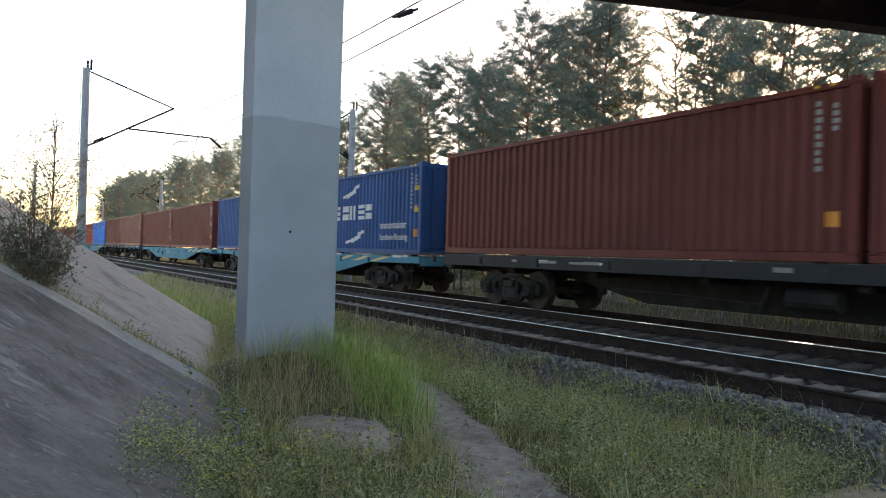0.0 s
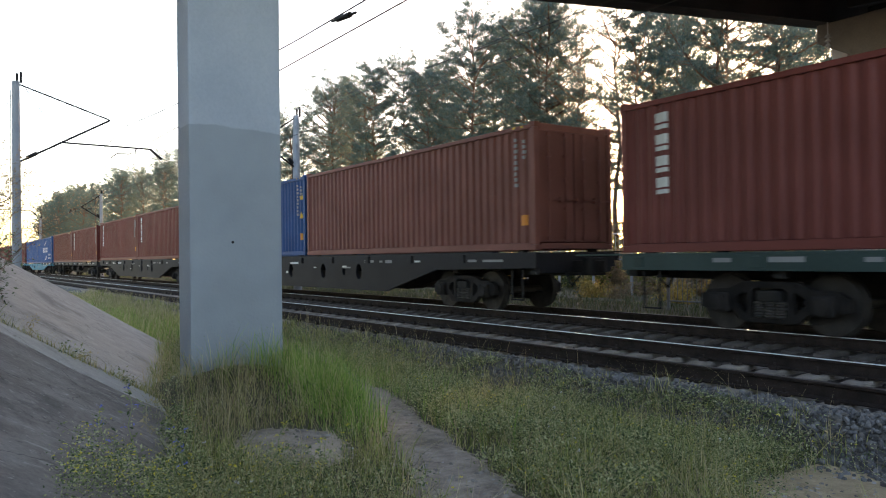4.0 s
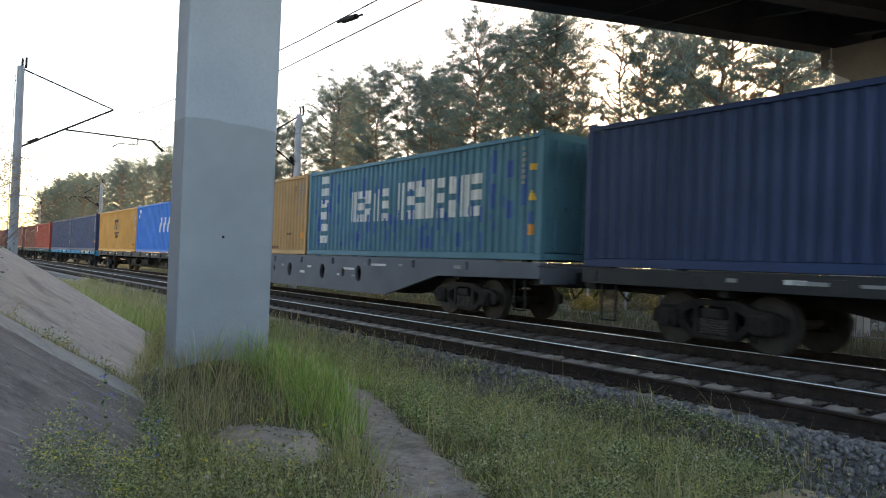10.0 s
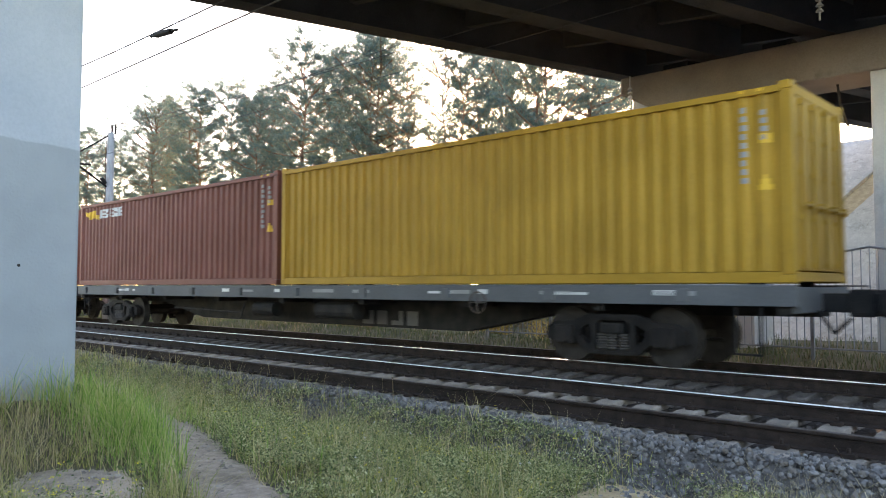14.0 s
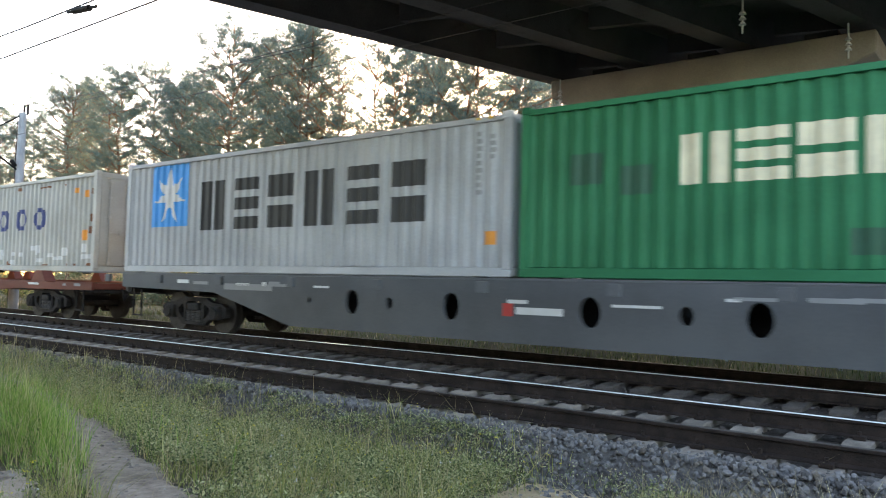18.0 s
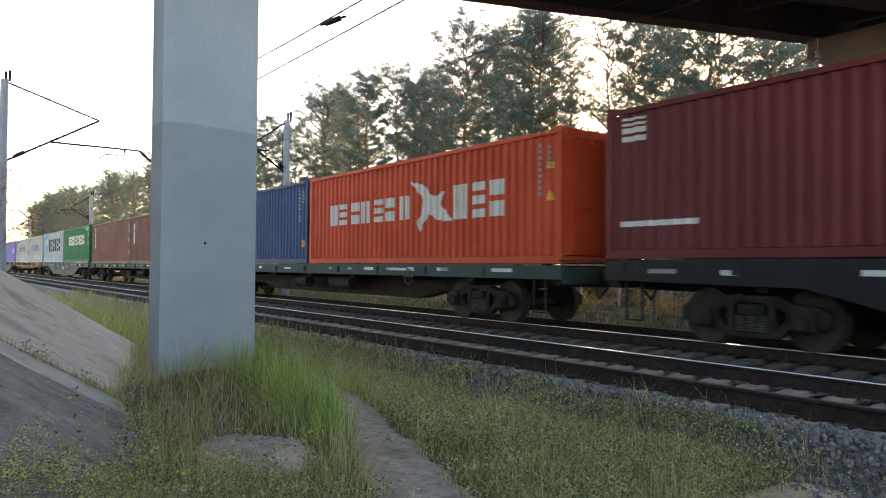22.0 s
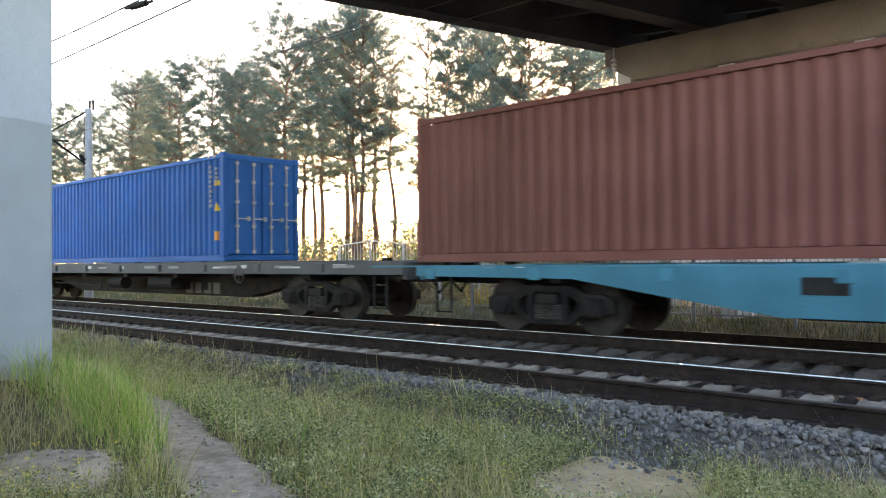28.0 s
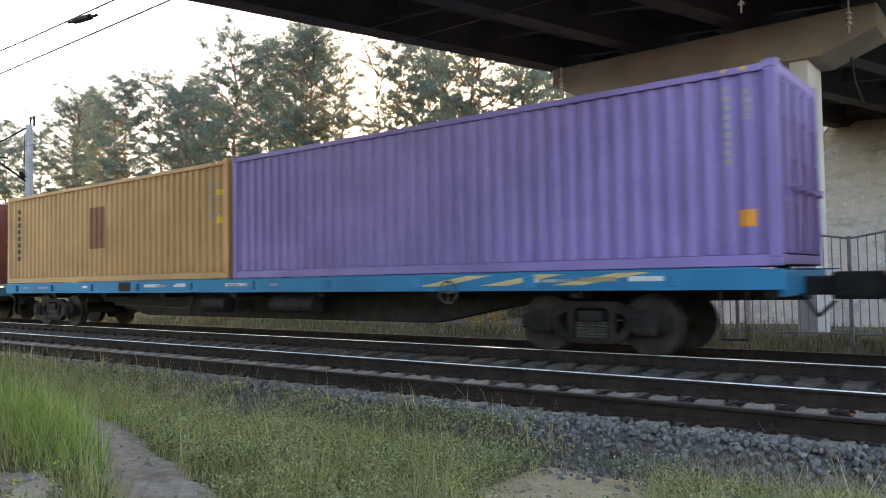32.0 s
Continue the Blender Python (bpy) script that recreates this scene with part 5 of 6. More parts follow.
def hollow(y, length, pitch=0.279, depth=0.052):
    """How deep the side sheet lies at y (0: proud)."""
    step = length / int(length / pitch)
    u = ((y + length / 2) / step) % 1.0
    if u <= 0.14 or u >= 0.86:
        return 0.0
    return -depth * min(1.0, (u - 0.14) / 0.20, (0.86 - u) / 0.20)


def corrugated(length, height, depth=0.052, pitch=0.279, flat=0.07):
    """An upright corrugated sheet in the (x = 0, y, z) plane, hollows towards -x."""
    ys, xs = [], []
    y = -length / 2
    ys.append(y); xs.append(0.0)
    n = int(length / pitch)
    step = length / n
    for i in range(n):
        a = y + i * step
        for u, x in ((0.14, 0.0), (0.34, -depth), (0.66, -depth), (0.86, 0.0)):
            ys.append(a + u * step); xs.append(x)
    ys.append(length / 2); xs.append(0.0)
    v = [(x, yy, z) for x, yy in zip(xs, ys) for z in (0, height)]
    f = [(2 * i, 2 * i + 2, 2 * i + 3, 2 * i + 1) for i in range(len(ys) - 1)]
    return raw("side_panel", v, f)


SIDE_ME = corrugated(LONG - 0.3, TALL - 0.32)
END_ME = corrugated(WIDE - 0.3, TALL - 0.3, 0.045, 0.25)
SHAPES = {}


def shared(key, make):
    if key not in SHAPES:
        bm = make()
        me = bpy.data.meshes.new(key)
        bm.to_mesh(me)
        bm.free()
        SHAPES[key] = me
    return SHAPES[key]




def lock():
    """An upright door bar with its cams, guides and a level handle."""
    bm = rod(bmesh.new(), (0, 0, 0), (0, 0, TALL - 0.4), 0.022)
    for z in (0.03, 0.7, 1.35, 1.9, TALL - 0.5):
        box(bm, -0.05, -0.03, z, 0.05, 0.03, z + 0.07)
    box(bm, -0.02, -0.05, 0.92, 0.40, -0.025, 0.955)
    box(bm, 0.3, -0.06, 0.88, 0.36, 0.02, 1.0)
    return bm


GALVANISED = surface("dusty_galvanised_steel", (0.30, 0.31, 0.33), (0.44, 0.45, 0.47), 4, 0.55, 0.05, metal=0.2)


def container(colour, label):
    """Forty-foot high-cube box; its base middle at the origin, doors at -y."""
    top = thing("shipping_container", label, "container", "containers on the train")
    m = PAINT[colour]
    def add(name, me, at, parent=top, mat=m, lab=""):
        key = me.name + (colour if mat is m else mat.name)
        if key not in SHAPES:
            SHAPES[key] = me.copy()
            SHAPES[key].materials.append(mat)
        return placed(name, SHAPES[key], None, parent, lab, at)
    hw, hl = WIDE / 2, LONG / 2
    for s, r in ((-1, 180), (1, 0)):
        add("side_panel", SIDE_ME, pose(s * (hw - 0.03), 0, 0.17, 0, 0, r))
        add("top_rail", shared("top_rail", lambda: boxed(-0.03, -hl + 0.16, 0, 0.03, hl - 0.16, 0.1, bevel=0.012)), pose(s * (hw - 0.03), 0, TALL - 0.15))
        add("bottom_rail", shared("bottom_rail", lambda: boxed(-0.035, -hl + 0.17, 0, 0.035, hl - 0.17, 0.16, bevel=0.012)), pose(s * (hw - 0.035), 0, 0.0))
        for e in (-1, 1):
            add("corner_post", shared("corner_post", lambda: boxed(-0.07, -0.08, 0, 0.07, 0.08, TALL - 0.24, bevel=0.02)), pose(s * (hw - 0.07), e * (hl - 0.08), 0.12))
            for z in (0, TALL - 0.12):
                add("corner_casting", shared("corner_casting", lambda: boxed(-0.081, -0.089, 0, 0.081, 0.089, 0.12, bevel=0.015)), pose(s * (hw - 0.079), e * (hl - 0.087), z))
    add("front_panel", END_ME, pose(0, hl - 0.04, 0.15, 0, 0, 90))
    add("roof", shared("roof", lambda: boxed(-hw + 0.05, -hl + 0.1, 0, hw - 0.05, hl - 0.1, 0.03)), pose(0, 0, TALL - 0.08))
    for s in (-1, 1):
        d = add("door", shared("door", lambda: boxed(-0.52, -0.03, 0, 0.52, 0.03, TALL - 0.36, bevel=0.015)), pose(s * 0.54, -hl + 0.06, 0.18))
        for u in (-0.26, 0.26):
            add("locking_bar", shared("locking_bar", lock), pose(u, -0.055, 0.02), d, GALVANISED if colour == "blue" else m)
    add("sill", shared("sill", lambda: boxed(-hw + 0.16, -0.06, 0, hw - 0.16, 0.06, 0.14, bevel=0.015)), pose(0, -hl + 0.07, 0.02))
    add("header", shared("header", lambda: boxed(-hw + 0.16, -0.06, 0, hw - 0.16, 0.06, 0.16, bevel=0.015)), pose(0, -hl + 0.07, TALL - 0.19))
    return top


def bogie_parts(top, y):
    bg = new("bogie")
    bg.parent = top
    bg.matrix_basis = pose(0, y, 0)
    def side():
        bm = bmesh.new()
        line = [(-1.30, 0.40), (-1.30, 0.60), (-1.12, 0.70), (-0.75, 0.72), (-0.45, 0.84), (0.45, 0.84), (0.75, 0.72), (1.12, 0.70), (1.30, 0.60), (1.30, 0.40), (1.16, 0.36), (1.10, 0.47), (0.76, 0.47), (0.70, 0.36), (0.46, 0.17), (-0.46, 0.17), (-0.70, 0.36), (-0.76, 0.47), (-1.10, 0.47), (-1.16, 0.36)]
        gaps = [[(-0.31, 0.25), (0.31, 0.25), (0.31, 0.68), (0.24, 0.74), (-0.24, 0.74), (-0.31, 0.68)], [(0.42, 0.30), (0.62, 0.46), (0.62, 0.58), (0.44, 0.68), (0.41, 0.60)], [(-0.42, 0.30), (-0.41, 0.60), (-0.44, 0.68), (-0.62, 0.58), (-0.62, 0.46)]]
        loops = [[bm.verts.new((-0.07, y, z)) for y, z in q] for q in [line] + gaps]
        edges = [bm.edges.new((q[i], q[(i + 1) % len(q)])) for q in loops for i in range(len(q))]
        fill = bmesh.ops.triangle_fill(bm, use_beauty=True, use_dissolve=False, edges=edges)
        faces = [g for g in fill["geom"] if isinstance(g, bmesh.types.BMFace)]
        out = bmesh.ops.extrude_face_region(bm, geom=faces)
        bmesh.ops.translate(bm, vec=(0.14, 0, 0), verts=[g for g in out["geom"] if isinstance(g, bmesh.types.BMVert)])
        bmesh.ops.recalc_face_normals(bm, faces=bm.faces[:])
        # raised ribs along the chords
        for w in (-0.085, 0.07):
            box(bm, w, -0.72, 0.17, w + 0.015, -0.70, 0.2)
            box(bm, w, -0.46, 0.77, w + 0.015, 0.46, 0.83)
            box(bm, w, -0.44, 0.175, w + 0.015, 0.44, 0.225)
        return bm
    def spring():
        v, f = [], []
        zs = [0.25 + 0.022 * k for k in range(13)]
        tube(v, f, [(0, 0, z) for z in zs], [0.092 if k % 2 else 0.062 for k in range(13)], 10)
        bm = bmesh.new()
        bm.from_mesh(raw("spring", v, f))
        return bm
    def axle():
        bm = bmesh.new()
        rod(bm, (-1.15, 0, 0), (1.15, 0, 0), 0.085, 10)
        for s in (-1, 1):
            rod(bm, (s * 0.73, 0, 0), (s * 0.87, 0, 0), 0.475, 32)
            rod(bm, (s * 0.69, 0, 0), (s * 0.73, 0, 0), 0.505, 32)
            rod(bm, (s * 0.868, 0, 0), (s * 0.895, 0, 0), 0.20, 20, 0.15)
            for k in range(6):
                a = k * math.pi / 3
                rod(bm, (s * 0.86, 0.31 * math.cos(a), 0.31 * math.sin(a)), (s * 0.876, 0.31 * math.cos(a), 0.31 * math.sin(a)), 0.05, 8)
        return bm
    for s in (-1, 1):
        placed("side_frame", shared("side_frame", side), BOGIE, bg, at=pose(s * 1.02, 0, 0))
        for u in (-0.2, 0, 0.2):
            placed("spring", shared("spring", spring), SPRING, bg, at=pose(s * 1.04, u, 0))
        for d in (-0.925, 0.925):
            placed("axle_box", shared("axle_box", lambda: rod(boxed(-0.12, -0.18, -0.16, 0.08, 0.18, 0.17, bevel=0.05), (-0.15, 0, 0), (0.15, 0, 0), 0.13, 14)), BOGIE, bg, at=pose(s * 1.06, d, 0.475))
        placed("brake_beam", shared("brake_beam", lambda: rod(bmesh.new(), (0, -1.2, 0.4), (0, 1.2, 0.4), 0.035, 6)), BLACK_STEEL, bg, at=pose(s * 0.55, 0, 0))
    for d in (-0.925, 0.925):
        w = placed("wheelset", shared("wheelset", axle), WHEEL, bg, at=pose(0, d, 0.475))
    placed("bolster", shared("bolster", lambda: boxed(-1.13, -0.22, 0.515, 1.13, 0.22, 0.70, bevel=0.04)), BLACK_STEEL, bg)


def holed(bm, line, holes, a, b):
    """An upright sheet in the y-z plane, with round holes through it, from x = a to b."""
    loops = [[bm.verts.new((a, y, z)) for y, z in line]]
    for y, z, r in holes:
        loops.append([bm.verts.new((a, y + r * math.cos(k * math.pi / 9), z + r * 1.3 * math.sin(k * math.pi / 9))) for k in range(18)])
    edges = [bm.edges.new((q[i], q[(i + 1) % len(q)])) for q in loops for i in range(len(q))]
    fill = bmesh.ops.triangle_fill(bm, use_beauty=True, use_dissolve=False, edges=edges)
    faces = [g for g in fill["geom"] if isinstance(g, bmesh.types.BMFace)]
    out = bmesh.ops.extrude_face_region(bm, geom=faces)
    bmesh.ops.translate(bm, vec=(b - a, 0, 0), verts=[g for g in out["geom"] if isinstance(g, bmesh.types.BMVert)])
    bmesh.ops.recalc_face_normals(bm, faces=bm.faces[:])
    return bm


MARKS = {k: surface("mark_" + k, tuple(0.85 * v for v in c), c, 3, 0.6, 0.0, fine=14) for k, c in (("white", (0.62, 0.62, 0.60)), ("dim", (0.25, 0.25, 0.25)), ("yellow", (0.72, 0.42, 0.03)), ("orange", (0.75, 0.27, 0.03)),
         ("black", (0.02, 0.02, 0.02)), ("red", (0.5, 0.04, 0.03)), ("cream", (0.66, 0.60, 0.42)), ("navy", (0.03, 0.05, 0.16)), ("azure", (0.02, 0.30, 0.70)), ("faint", (0.10, 0.10, 0.10)), ("moss", (0.010, 0.085, 0.045)), ("drip", (0.012, 0.085, 0.30)), ("grime", (0.07, 0.045, 0.04)), ("stripe", (0.60, 0.47, 0.22)), ("rustspot", (0.20, 0.07, 0.025)))}


def wagon(style, colour, label):
    """An 80-foot container wagon, its middle at the origin, 24.6 m over the frame."""
    top = thing("container_wagon", label, "railway wagon", "wagons of the train")
    m = FRAME[colour]
    def add(name, key, make, at=None, parent=top, mat=m, lab=""):
        me = shared(key + colour, make)
        if not me.materials:
            me.materials.append(mat)
        return placed(name, me, None, parent, lab, at)
    hl = 12.3
    holes = ()
    rest, sill_top = floor_z(style, colour)
    if style == "belly":
        line = [(-hl, 1.04), (-hl, sill_top), (hl, sill_top), (hl, 1.04), (hl - 4.0, 0.98), (hl - 6.7, 0.33), (-hl + 6.7, 0.33), (-hl + 4.0, 0.98)]
        if colour == "teal":
            line = [(-hl, 1.0), (-hl, sill_top), (hl, sill_top), (hl, 1.0), (hl - 3.6, 0.97), (hl - 5.2, 0.72), (hl - 7.0, 0.46), (-hl + 7.0, 0.46), (-hl + 5.2, 0.72), (-hl + 3.6, 0.97)]
        else:
            holes = [(u, 0.9, 0.19) for u in (3.78, 1.32, -1.42, -3.98)] + [(2.79, 0.91, 0.09), (-2.96, 0.91, 0.11), (5.0, 0.9, 0.05)]
    elif style == "skeleton":
        line = [(-hl, 0.90), (-hl, 1.12), (hl, 1.12), (hl, 0.90), (hl - 5, 0.86), (hl - 7, 0.72), (-hl + 7, 0.72), (-hl + 5, 0.86)]
    else:
        line = [(-hl, 1.02), (-hl, sill_top), (hl, sill_top), (hl, 1.02)]
    for s in (-1, 1):
        sill = add("side_sill", "sill_" + style, lambda: holed(bmesh.new(), line, holes, -0.05, 0.05), pose(s * 1.2, 0, 0))
        add("flange", "flange_" + style, lambda: boxed(-0.1, -hl, -0.03, 0.1, hl, 0.0, bevel=0.006), pose(s * 1.17, 0, line[1][1] + 0.016), sill)
        if style != "skeleton":
            for k in range(11):
                add("stake_pocket", "pocket", lambda: boxed(-0.04, -0.09, -0.09, 0.04, 0.09, 0.09, bevel=0.015), pose(s * 1.27, -hl + 1.1 + k * 2.2, sill_top - 0.13), sill)
        else:
            for k in (-11.6, -6.2, -0.7, 0.7, 6.2, 11.6):
                add("riser", "riser", lambda: prism(bmesh.new(), [(-0.4, 0), (0.4, 0), (0.16, 0.3), (-0.16, 0.3)], "x", -0.15, 0.15), pose(s * 1.05, k, 1.12), sill)
    rng = random.Random(style + colour)
    for k in range(17):
        u = rng.uniform(-hl + 0.6, hl - 1.5)
        wide, tall = rng.uniform(0.12, 0.8), rng.uniform(0.04, 0.09)
        z = 1.16 if style == "flat" else (1.0 if style == "skeleton" else rng.choice((1.14, 1.0, 0.8) if abs(u) < 4 else (1.16, 1.18)))
        plate = part("stencil_bar", boxed(-0.002, 0, 0, 0.002, wide, tall), MARKS["dim" if k % 2 else "white"], top, "pale unreadable stencilled bar")
        plate.matrix_basis = pose(-1.254, u, z)
    if style == "belly" and colour == "steel":
        part("red_mark", boxed(-1.256, 0.0, 0.78, -1.251, 0.2, 1.0), MARKS["red"], top, "small red painted mark")
        part("stencil_bar", boxed(-1.256, -0.95, 0.82, -1.251, -0.06, 0.94), MARKS["white"], top)
        part("number_bar", boxed(-1.256, 6.2, 1.06, -1.251, 7.9, 1.2), MARKS["dim"], top)
    if colour == "azure" or (colour == "teal" and style == "belly"):
        for k in range(3):
            a = -hl + 1.9 + k * 1.45
            bm = prism(bmesh.new(), [(a, sill_top - 0.015), (a + 0.55, sill_top - 0.015), (a + 1.7, sill_top - 0.2), (a + 1.15, sill_top - 0.2)], "x", -1.256, -1.251)
            part("warning_stripe", bm, MARKS["stripe"], top, "slanted yellow warning stripe")
        add("dark_panel", "dark_panel", lambda: boxed(-0.004, -0.3, 0, 0.004, 0.3, 0.24), pose(-1.255, 4.74, 0.78 if style == "belly" else 1.06), mat=BLACK_STEEL)
        if style == "belly":
            add("brake_wheel", "brake_wheel", lambda: rod(rod(bmesh.new(), (-0.03, 0, 0), (0.02, 0, 0), 0.14, 16), (-0.06, 0, 0), (-0.03, 0, 0), 0.05, 10), pose(-1.27, 2.7, 0.8), mat=BLACK_STEEL)
    add("centre_sill", "centre_" + style, lambda: prism(bmesh.new(), [(-hl, 0.85), (-hl, sill_top - 0.13), (hl, sill_top - 0.13), (hl, 0.85), (hl - 4.6, 0.8), (hl - 7.0, 0.36), (-hl + 7.0, 0.36), (-hl + 4.6, 0.8)] if style != "skeleton" else
        [(-hl, 0.8), (-hl, 1.1), (hl, 1.1), (hl, 0.8)], "x", -0.25, 0.25), mat=BLACK_STEEL)
    for k in range(9):
        add("cross_beam", "cross_beam" + style, lambda: boxed(-1.15, -0.1, 0.9, 1.15, 0.1, sill_top - 0.05), pose(0, -hl + 0.2 + k * (2 * hl - 0.4) / 8, 0), mat=BLACK_STEEL)
    # Added boxes that stop bright ground glowing through the gap below the containers.
    for k, (a, b) in enumerate(((-12.0, -8.2), (-8.0, -4.3), (-4.25, -0.3), (0.3, 4.4), (4.9, 8.1), (8.15, 12.0))):
        if style != "skeleton":
            add("deck_board", "deck_board%d%s" % (k, style), lambda: boxed(-0.9, a, sill_top - 0.12, 0.9, b, sill_top - 0.02), mat=BLACK_STEEL)
    for u in (-11.7, -0.75, 0.75, 11.7):
        for s in (-1, 1):
            add("twist_lock", "twist_lock", lambda: boxed(-0.08, -0.1, -0.06, 0.08, 0.1, 0.025, bevel=0.01), pose(s * 1.1, u, rest), mat=BLACK_STEEL)
    if style == "flat":
        def wheel():
            v, f = [], []
            tube(v, f, [(0, 0.2 * math.cos(k * math.pi / 8), 0.2 * math.sin(k * math.pi / 8)) for k in range(17)], [0.017] * 17, 6)
            bm = bmesh.new()
            bm.from_mesh(raw("hand_wheel", v, f))
            rod(bm, (0, -0.2, 0), (0, 0.2, 0), 0.012, 5)
            rod(bm, (0, 0, -0.2), (0, 0, 0.2), 0.012, 5)
            return rod(bm, (-0.03, 0, 0), (0.1, 0, 0), 0.03, 8)
        add("hand_wheel", "hand_wheel", wheel, pose(-1.36, -6.6, 1.0), mat=BROWN_STEEL, lab="rusty brake hand wheel")
        if colour in ("dark", "steel"):
            for k in range(4):
                add("letter_block", "letter_block%d" % k, lambda: boxed(-0.004, -0.17, 0, 0.004, 0.17, 0.32) if k % 2 else box(boxed(-0.004, -0.2, 0, 0.004, -0.06, 0.32), -0.004, -0.06, 0.0, 0.004, 0.18, 0.1), pose(-0.256, -2.25 - 0.5 * k, 0.42), mat=MARKS["faint"])
        add("brake_cylinder", "brake_cylinder", lambda: rod(bmesh.new(), (-0.9, 0.5, 0.72), (-0.9, 1.4, 0.72), 0.19, 14), mat=BLACK_STEEL)
        add("air_tank", "air_tank", lambda: rod(bmesh.new(), (-0.85, -2.6, 0.74), (-0.85, -1.2, 0.74), 0.2, 14), mat=BLACK_STEEL)
        add("brake_lever", "brake_lever", lambda: rod(rod(bmesh.new(), (-1.1, 1.7, 0.9), (-1.1, 1.9, 0.45), 0.03, 6), (-1.1, 1.9, 0.6), (-1.1, 5.5, 0.68), 0.02, 6), mat=BLACK_STEEL)
    for s in (-1, 1):
        bogie_parts(top, s * 9.3)
        add("coupler", "coupler", lambda: box(boxed(-0.14, -0.45, 0.92, 0.14, 0.45, 1.2, bevel=0.04), -0.24, 0.05, 0.86, 0.24, 0.4, 1.26, bevel=0.06), pose(0, s * (hl + 0.32), 0, 0, 0, 0 if s > 0 else 180), mat=BLACK_STEEL)
        add("end_beam", "end_beam" + style, lambda: boxed(-1.145, -0.1, 0.92, 1.145, 0.1, sill_top - 0.02, bevel=0.02), pose(0, s * (hl - 0.1), 0))
        add("brake_hose", "brake_hose", lambda: rod(rod(bmesh.new(), (0.35, 0, 0.95), (0.38, 0.22, 0.62), 0.025, 6), (0.38, 0.22, 0.62), (0.36, 0.45, 0.85), 0.025, 6), pose(0, s * hl, 0, 0, 0, 0 if s > 0 else 180), mat=BLACK_STEEL)
        add("step", "step", lambda: box(box(boxed(-0.02, -0.2, 0.3, 0.02, -0.17, 1.0), -0.02, 0.17, 0.3, 0.02, 0.2, 1.0), -0.03, -0.2, 0.3, 0.03, 0.2, 0.33), pose(-1.2, s * (hl - 0.7), 0), mat=BLACK_STEEL)
    return top


def decal(top, rects, mat, name, lab="", lift=0.004):
    """Flat paint marks that follow the corrugated near side: rects of (u0, v0, u1, v1[, slant]), u from the leading end, v up from the base."""
    if name in ("code_bars", "repair_patch", "bare_patch", "code_plate", "rust_patch", "paint_patch") and len(rects) > 1:
        for r in rects:
            decal(top, [r], mat, name.replace("bars", "bar"), lab, lift)
        return
    v, f = [], []
    length = LONG - 0.3
    step = length / int(length / 0.279)
    cuts = [k * step + w * step - length / 2 for k in range(int(length / 0.279)) for w in (0.14, 0.34, 0.66, 0.86)]
    for u0, v0, u1, v1, *slant in rects:
        ya, yb = LONG / 2 - u1, LONG / 2 - u0
        ya, yb = max(ya, -length / 2 + 0.01), min(yb, length / 2 - 0.01)
        ys = [ya] + [c for c in cuts if ya < c < yb] + [yb]
        b = len(v)
        sl = slant[0] if slant else 0.0
        for y in ys:
            x = -(WIDE / 2 - 0.03) - lift - hollow(-y, length)
            w = (y - ya) / max(1e-6, yb - ya)
            v += [(x, y, v0 + sl * w), (x, y, v1 + sl * w)]
        f += [(b + 2 * i, b + 2 * i + 1, b + 2 * i + 3, b + 2 * i + 2) for i in range(len(ys) - 1)]
    return placed(name, raw(name, v, f), MARKS[mat], top, lab)


def shape(top, outline, mat, name, lab="", lift=0.007, rows=22):
    """A flat painted mark of any outline of (u, v), laid on as thin level strips."""
    lo, hi = min(v for _, v in outline), max(v for _, v in outline)
    rects = []
    for j in range(rows):
        a, b = lo + (hi - lo) * j / rows, lo + (hi - lo) * (j + 1) / rows
        m = (a + b) / 2
        cross = sorted(p[0] + (m - p[1]) / (q[1] - p[1]) * (q[0] - p[0]) for p, q in zip(outline, outline[1:] + outline[:1]) if (p[1] <= m) != (q[1] <= m))
        rects += [(u, a, w, b) for u, w in zip(cross[::2], cross[1::2])]
    decal(top, rects, mat, name, lab, lift)


def word(top, u0, v0, u1, v1, n, mat, style="mix", gap=0.28):
    """A wordmark as n plain blocks of letter size."""
    w = (u1 - u0) / (n - gap + (0 if n > 1 else gap))
    for k in range(n):
        a = u0 + k * (u1 - u0 + gap * w) / n
        b = a + w * (1 - gap)
        h = (v1 - v0)
        if style == "ring":
            m, c, r, rects = 10, (a + b) / 2, (b - a) / 2, []
            for j in range(m):
                e = abs((j + 0.5) / m * 2 - 1)
                out, inner = r * math.sqrt(1 - e * e * 0.85), r * 0.5 * math.sqrt(max(0.0, 1 - (e / 0.62) ** 2))
                z0, z1 = v0 + h * j / m, v0 + h * (j + 1) / m
                rects += [(c - out, z0, c - inner, z1), (c + inner, z0, c + out, z1)] if inner else [(c - out, z0, c + out, z1)]
        elif style == "lean":
            rects = [(a + (b - a) * 0.06 * j, v0 + h * j / 8, a + (b - a) * (0.06 * j + 0.55), v0 + h * (j + 1) / 8) for j in range(8)]
        elif k % 3 == 0:
            rects = [(a, v0, a + (b - a) * 0.42, v1), (a + (b - a) * 0.6, v0, b, v1)]
        elif k % 3 == 1:
            rects = [(a, v0, b, v0 + h * 0.24), (a, v0 + h * 0.38, b, v0 + h * 0.62), (a, v0 + h * 0.76, b, v1)]
        else:
            rects = [(a, v0, b, v0 + h * 0.42), (a, v0 + h * 0.58, b, v1)]
        decal(top, rects, mat, "letter_block")


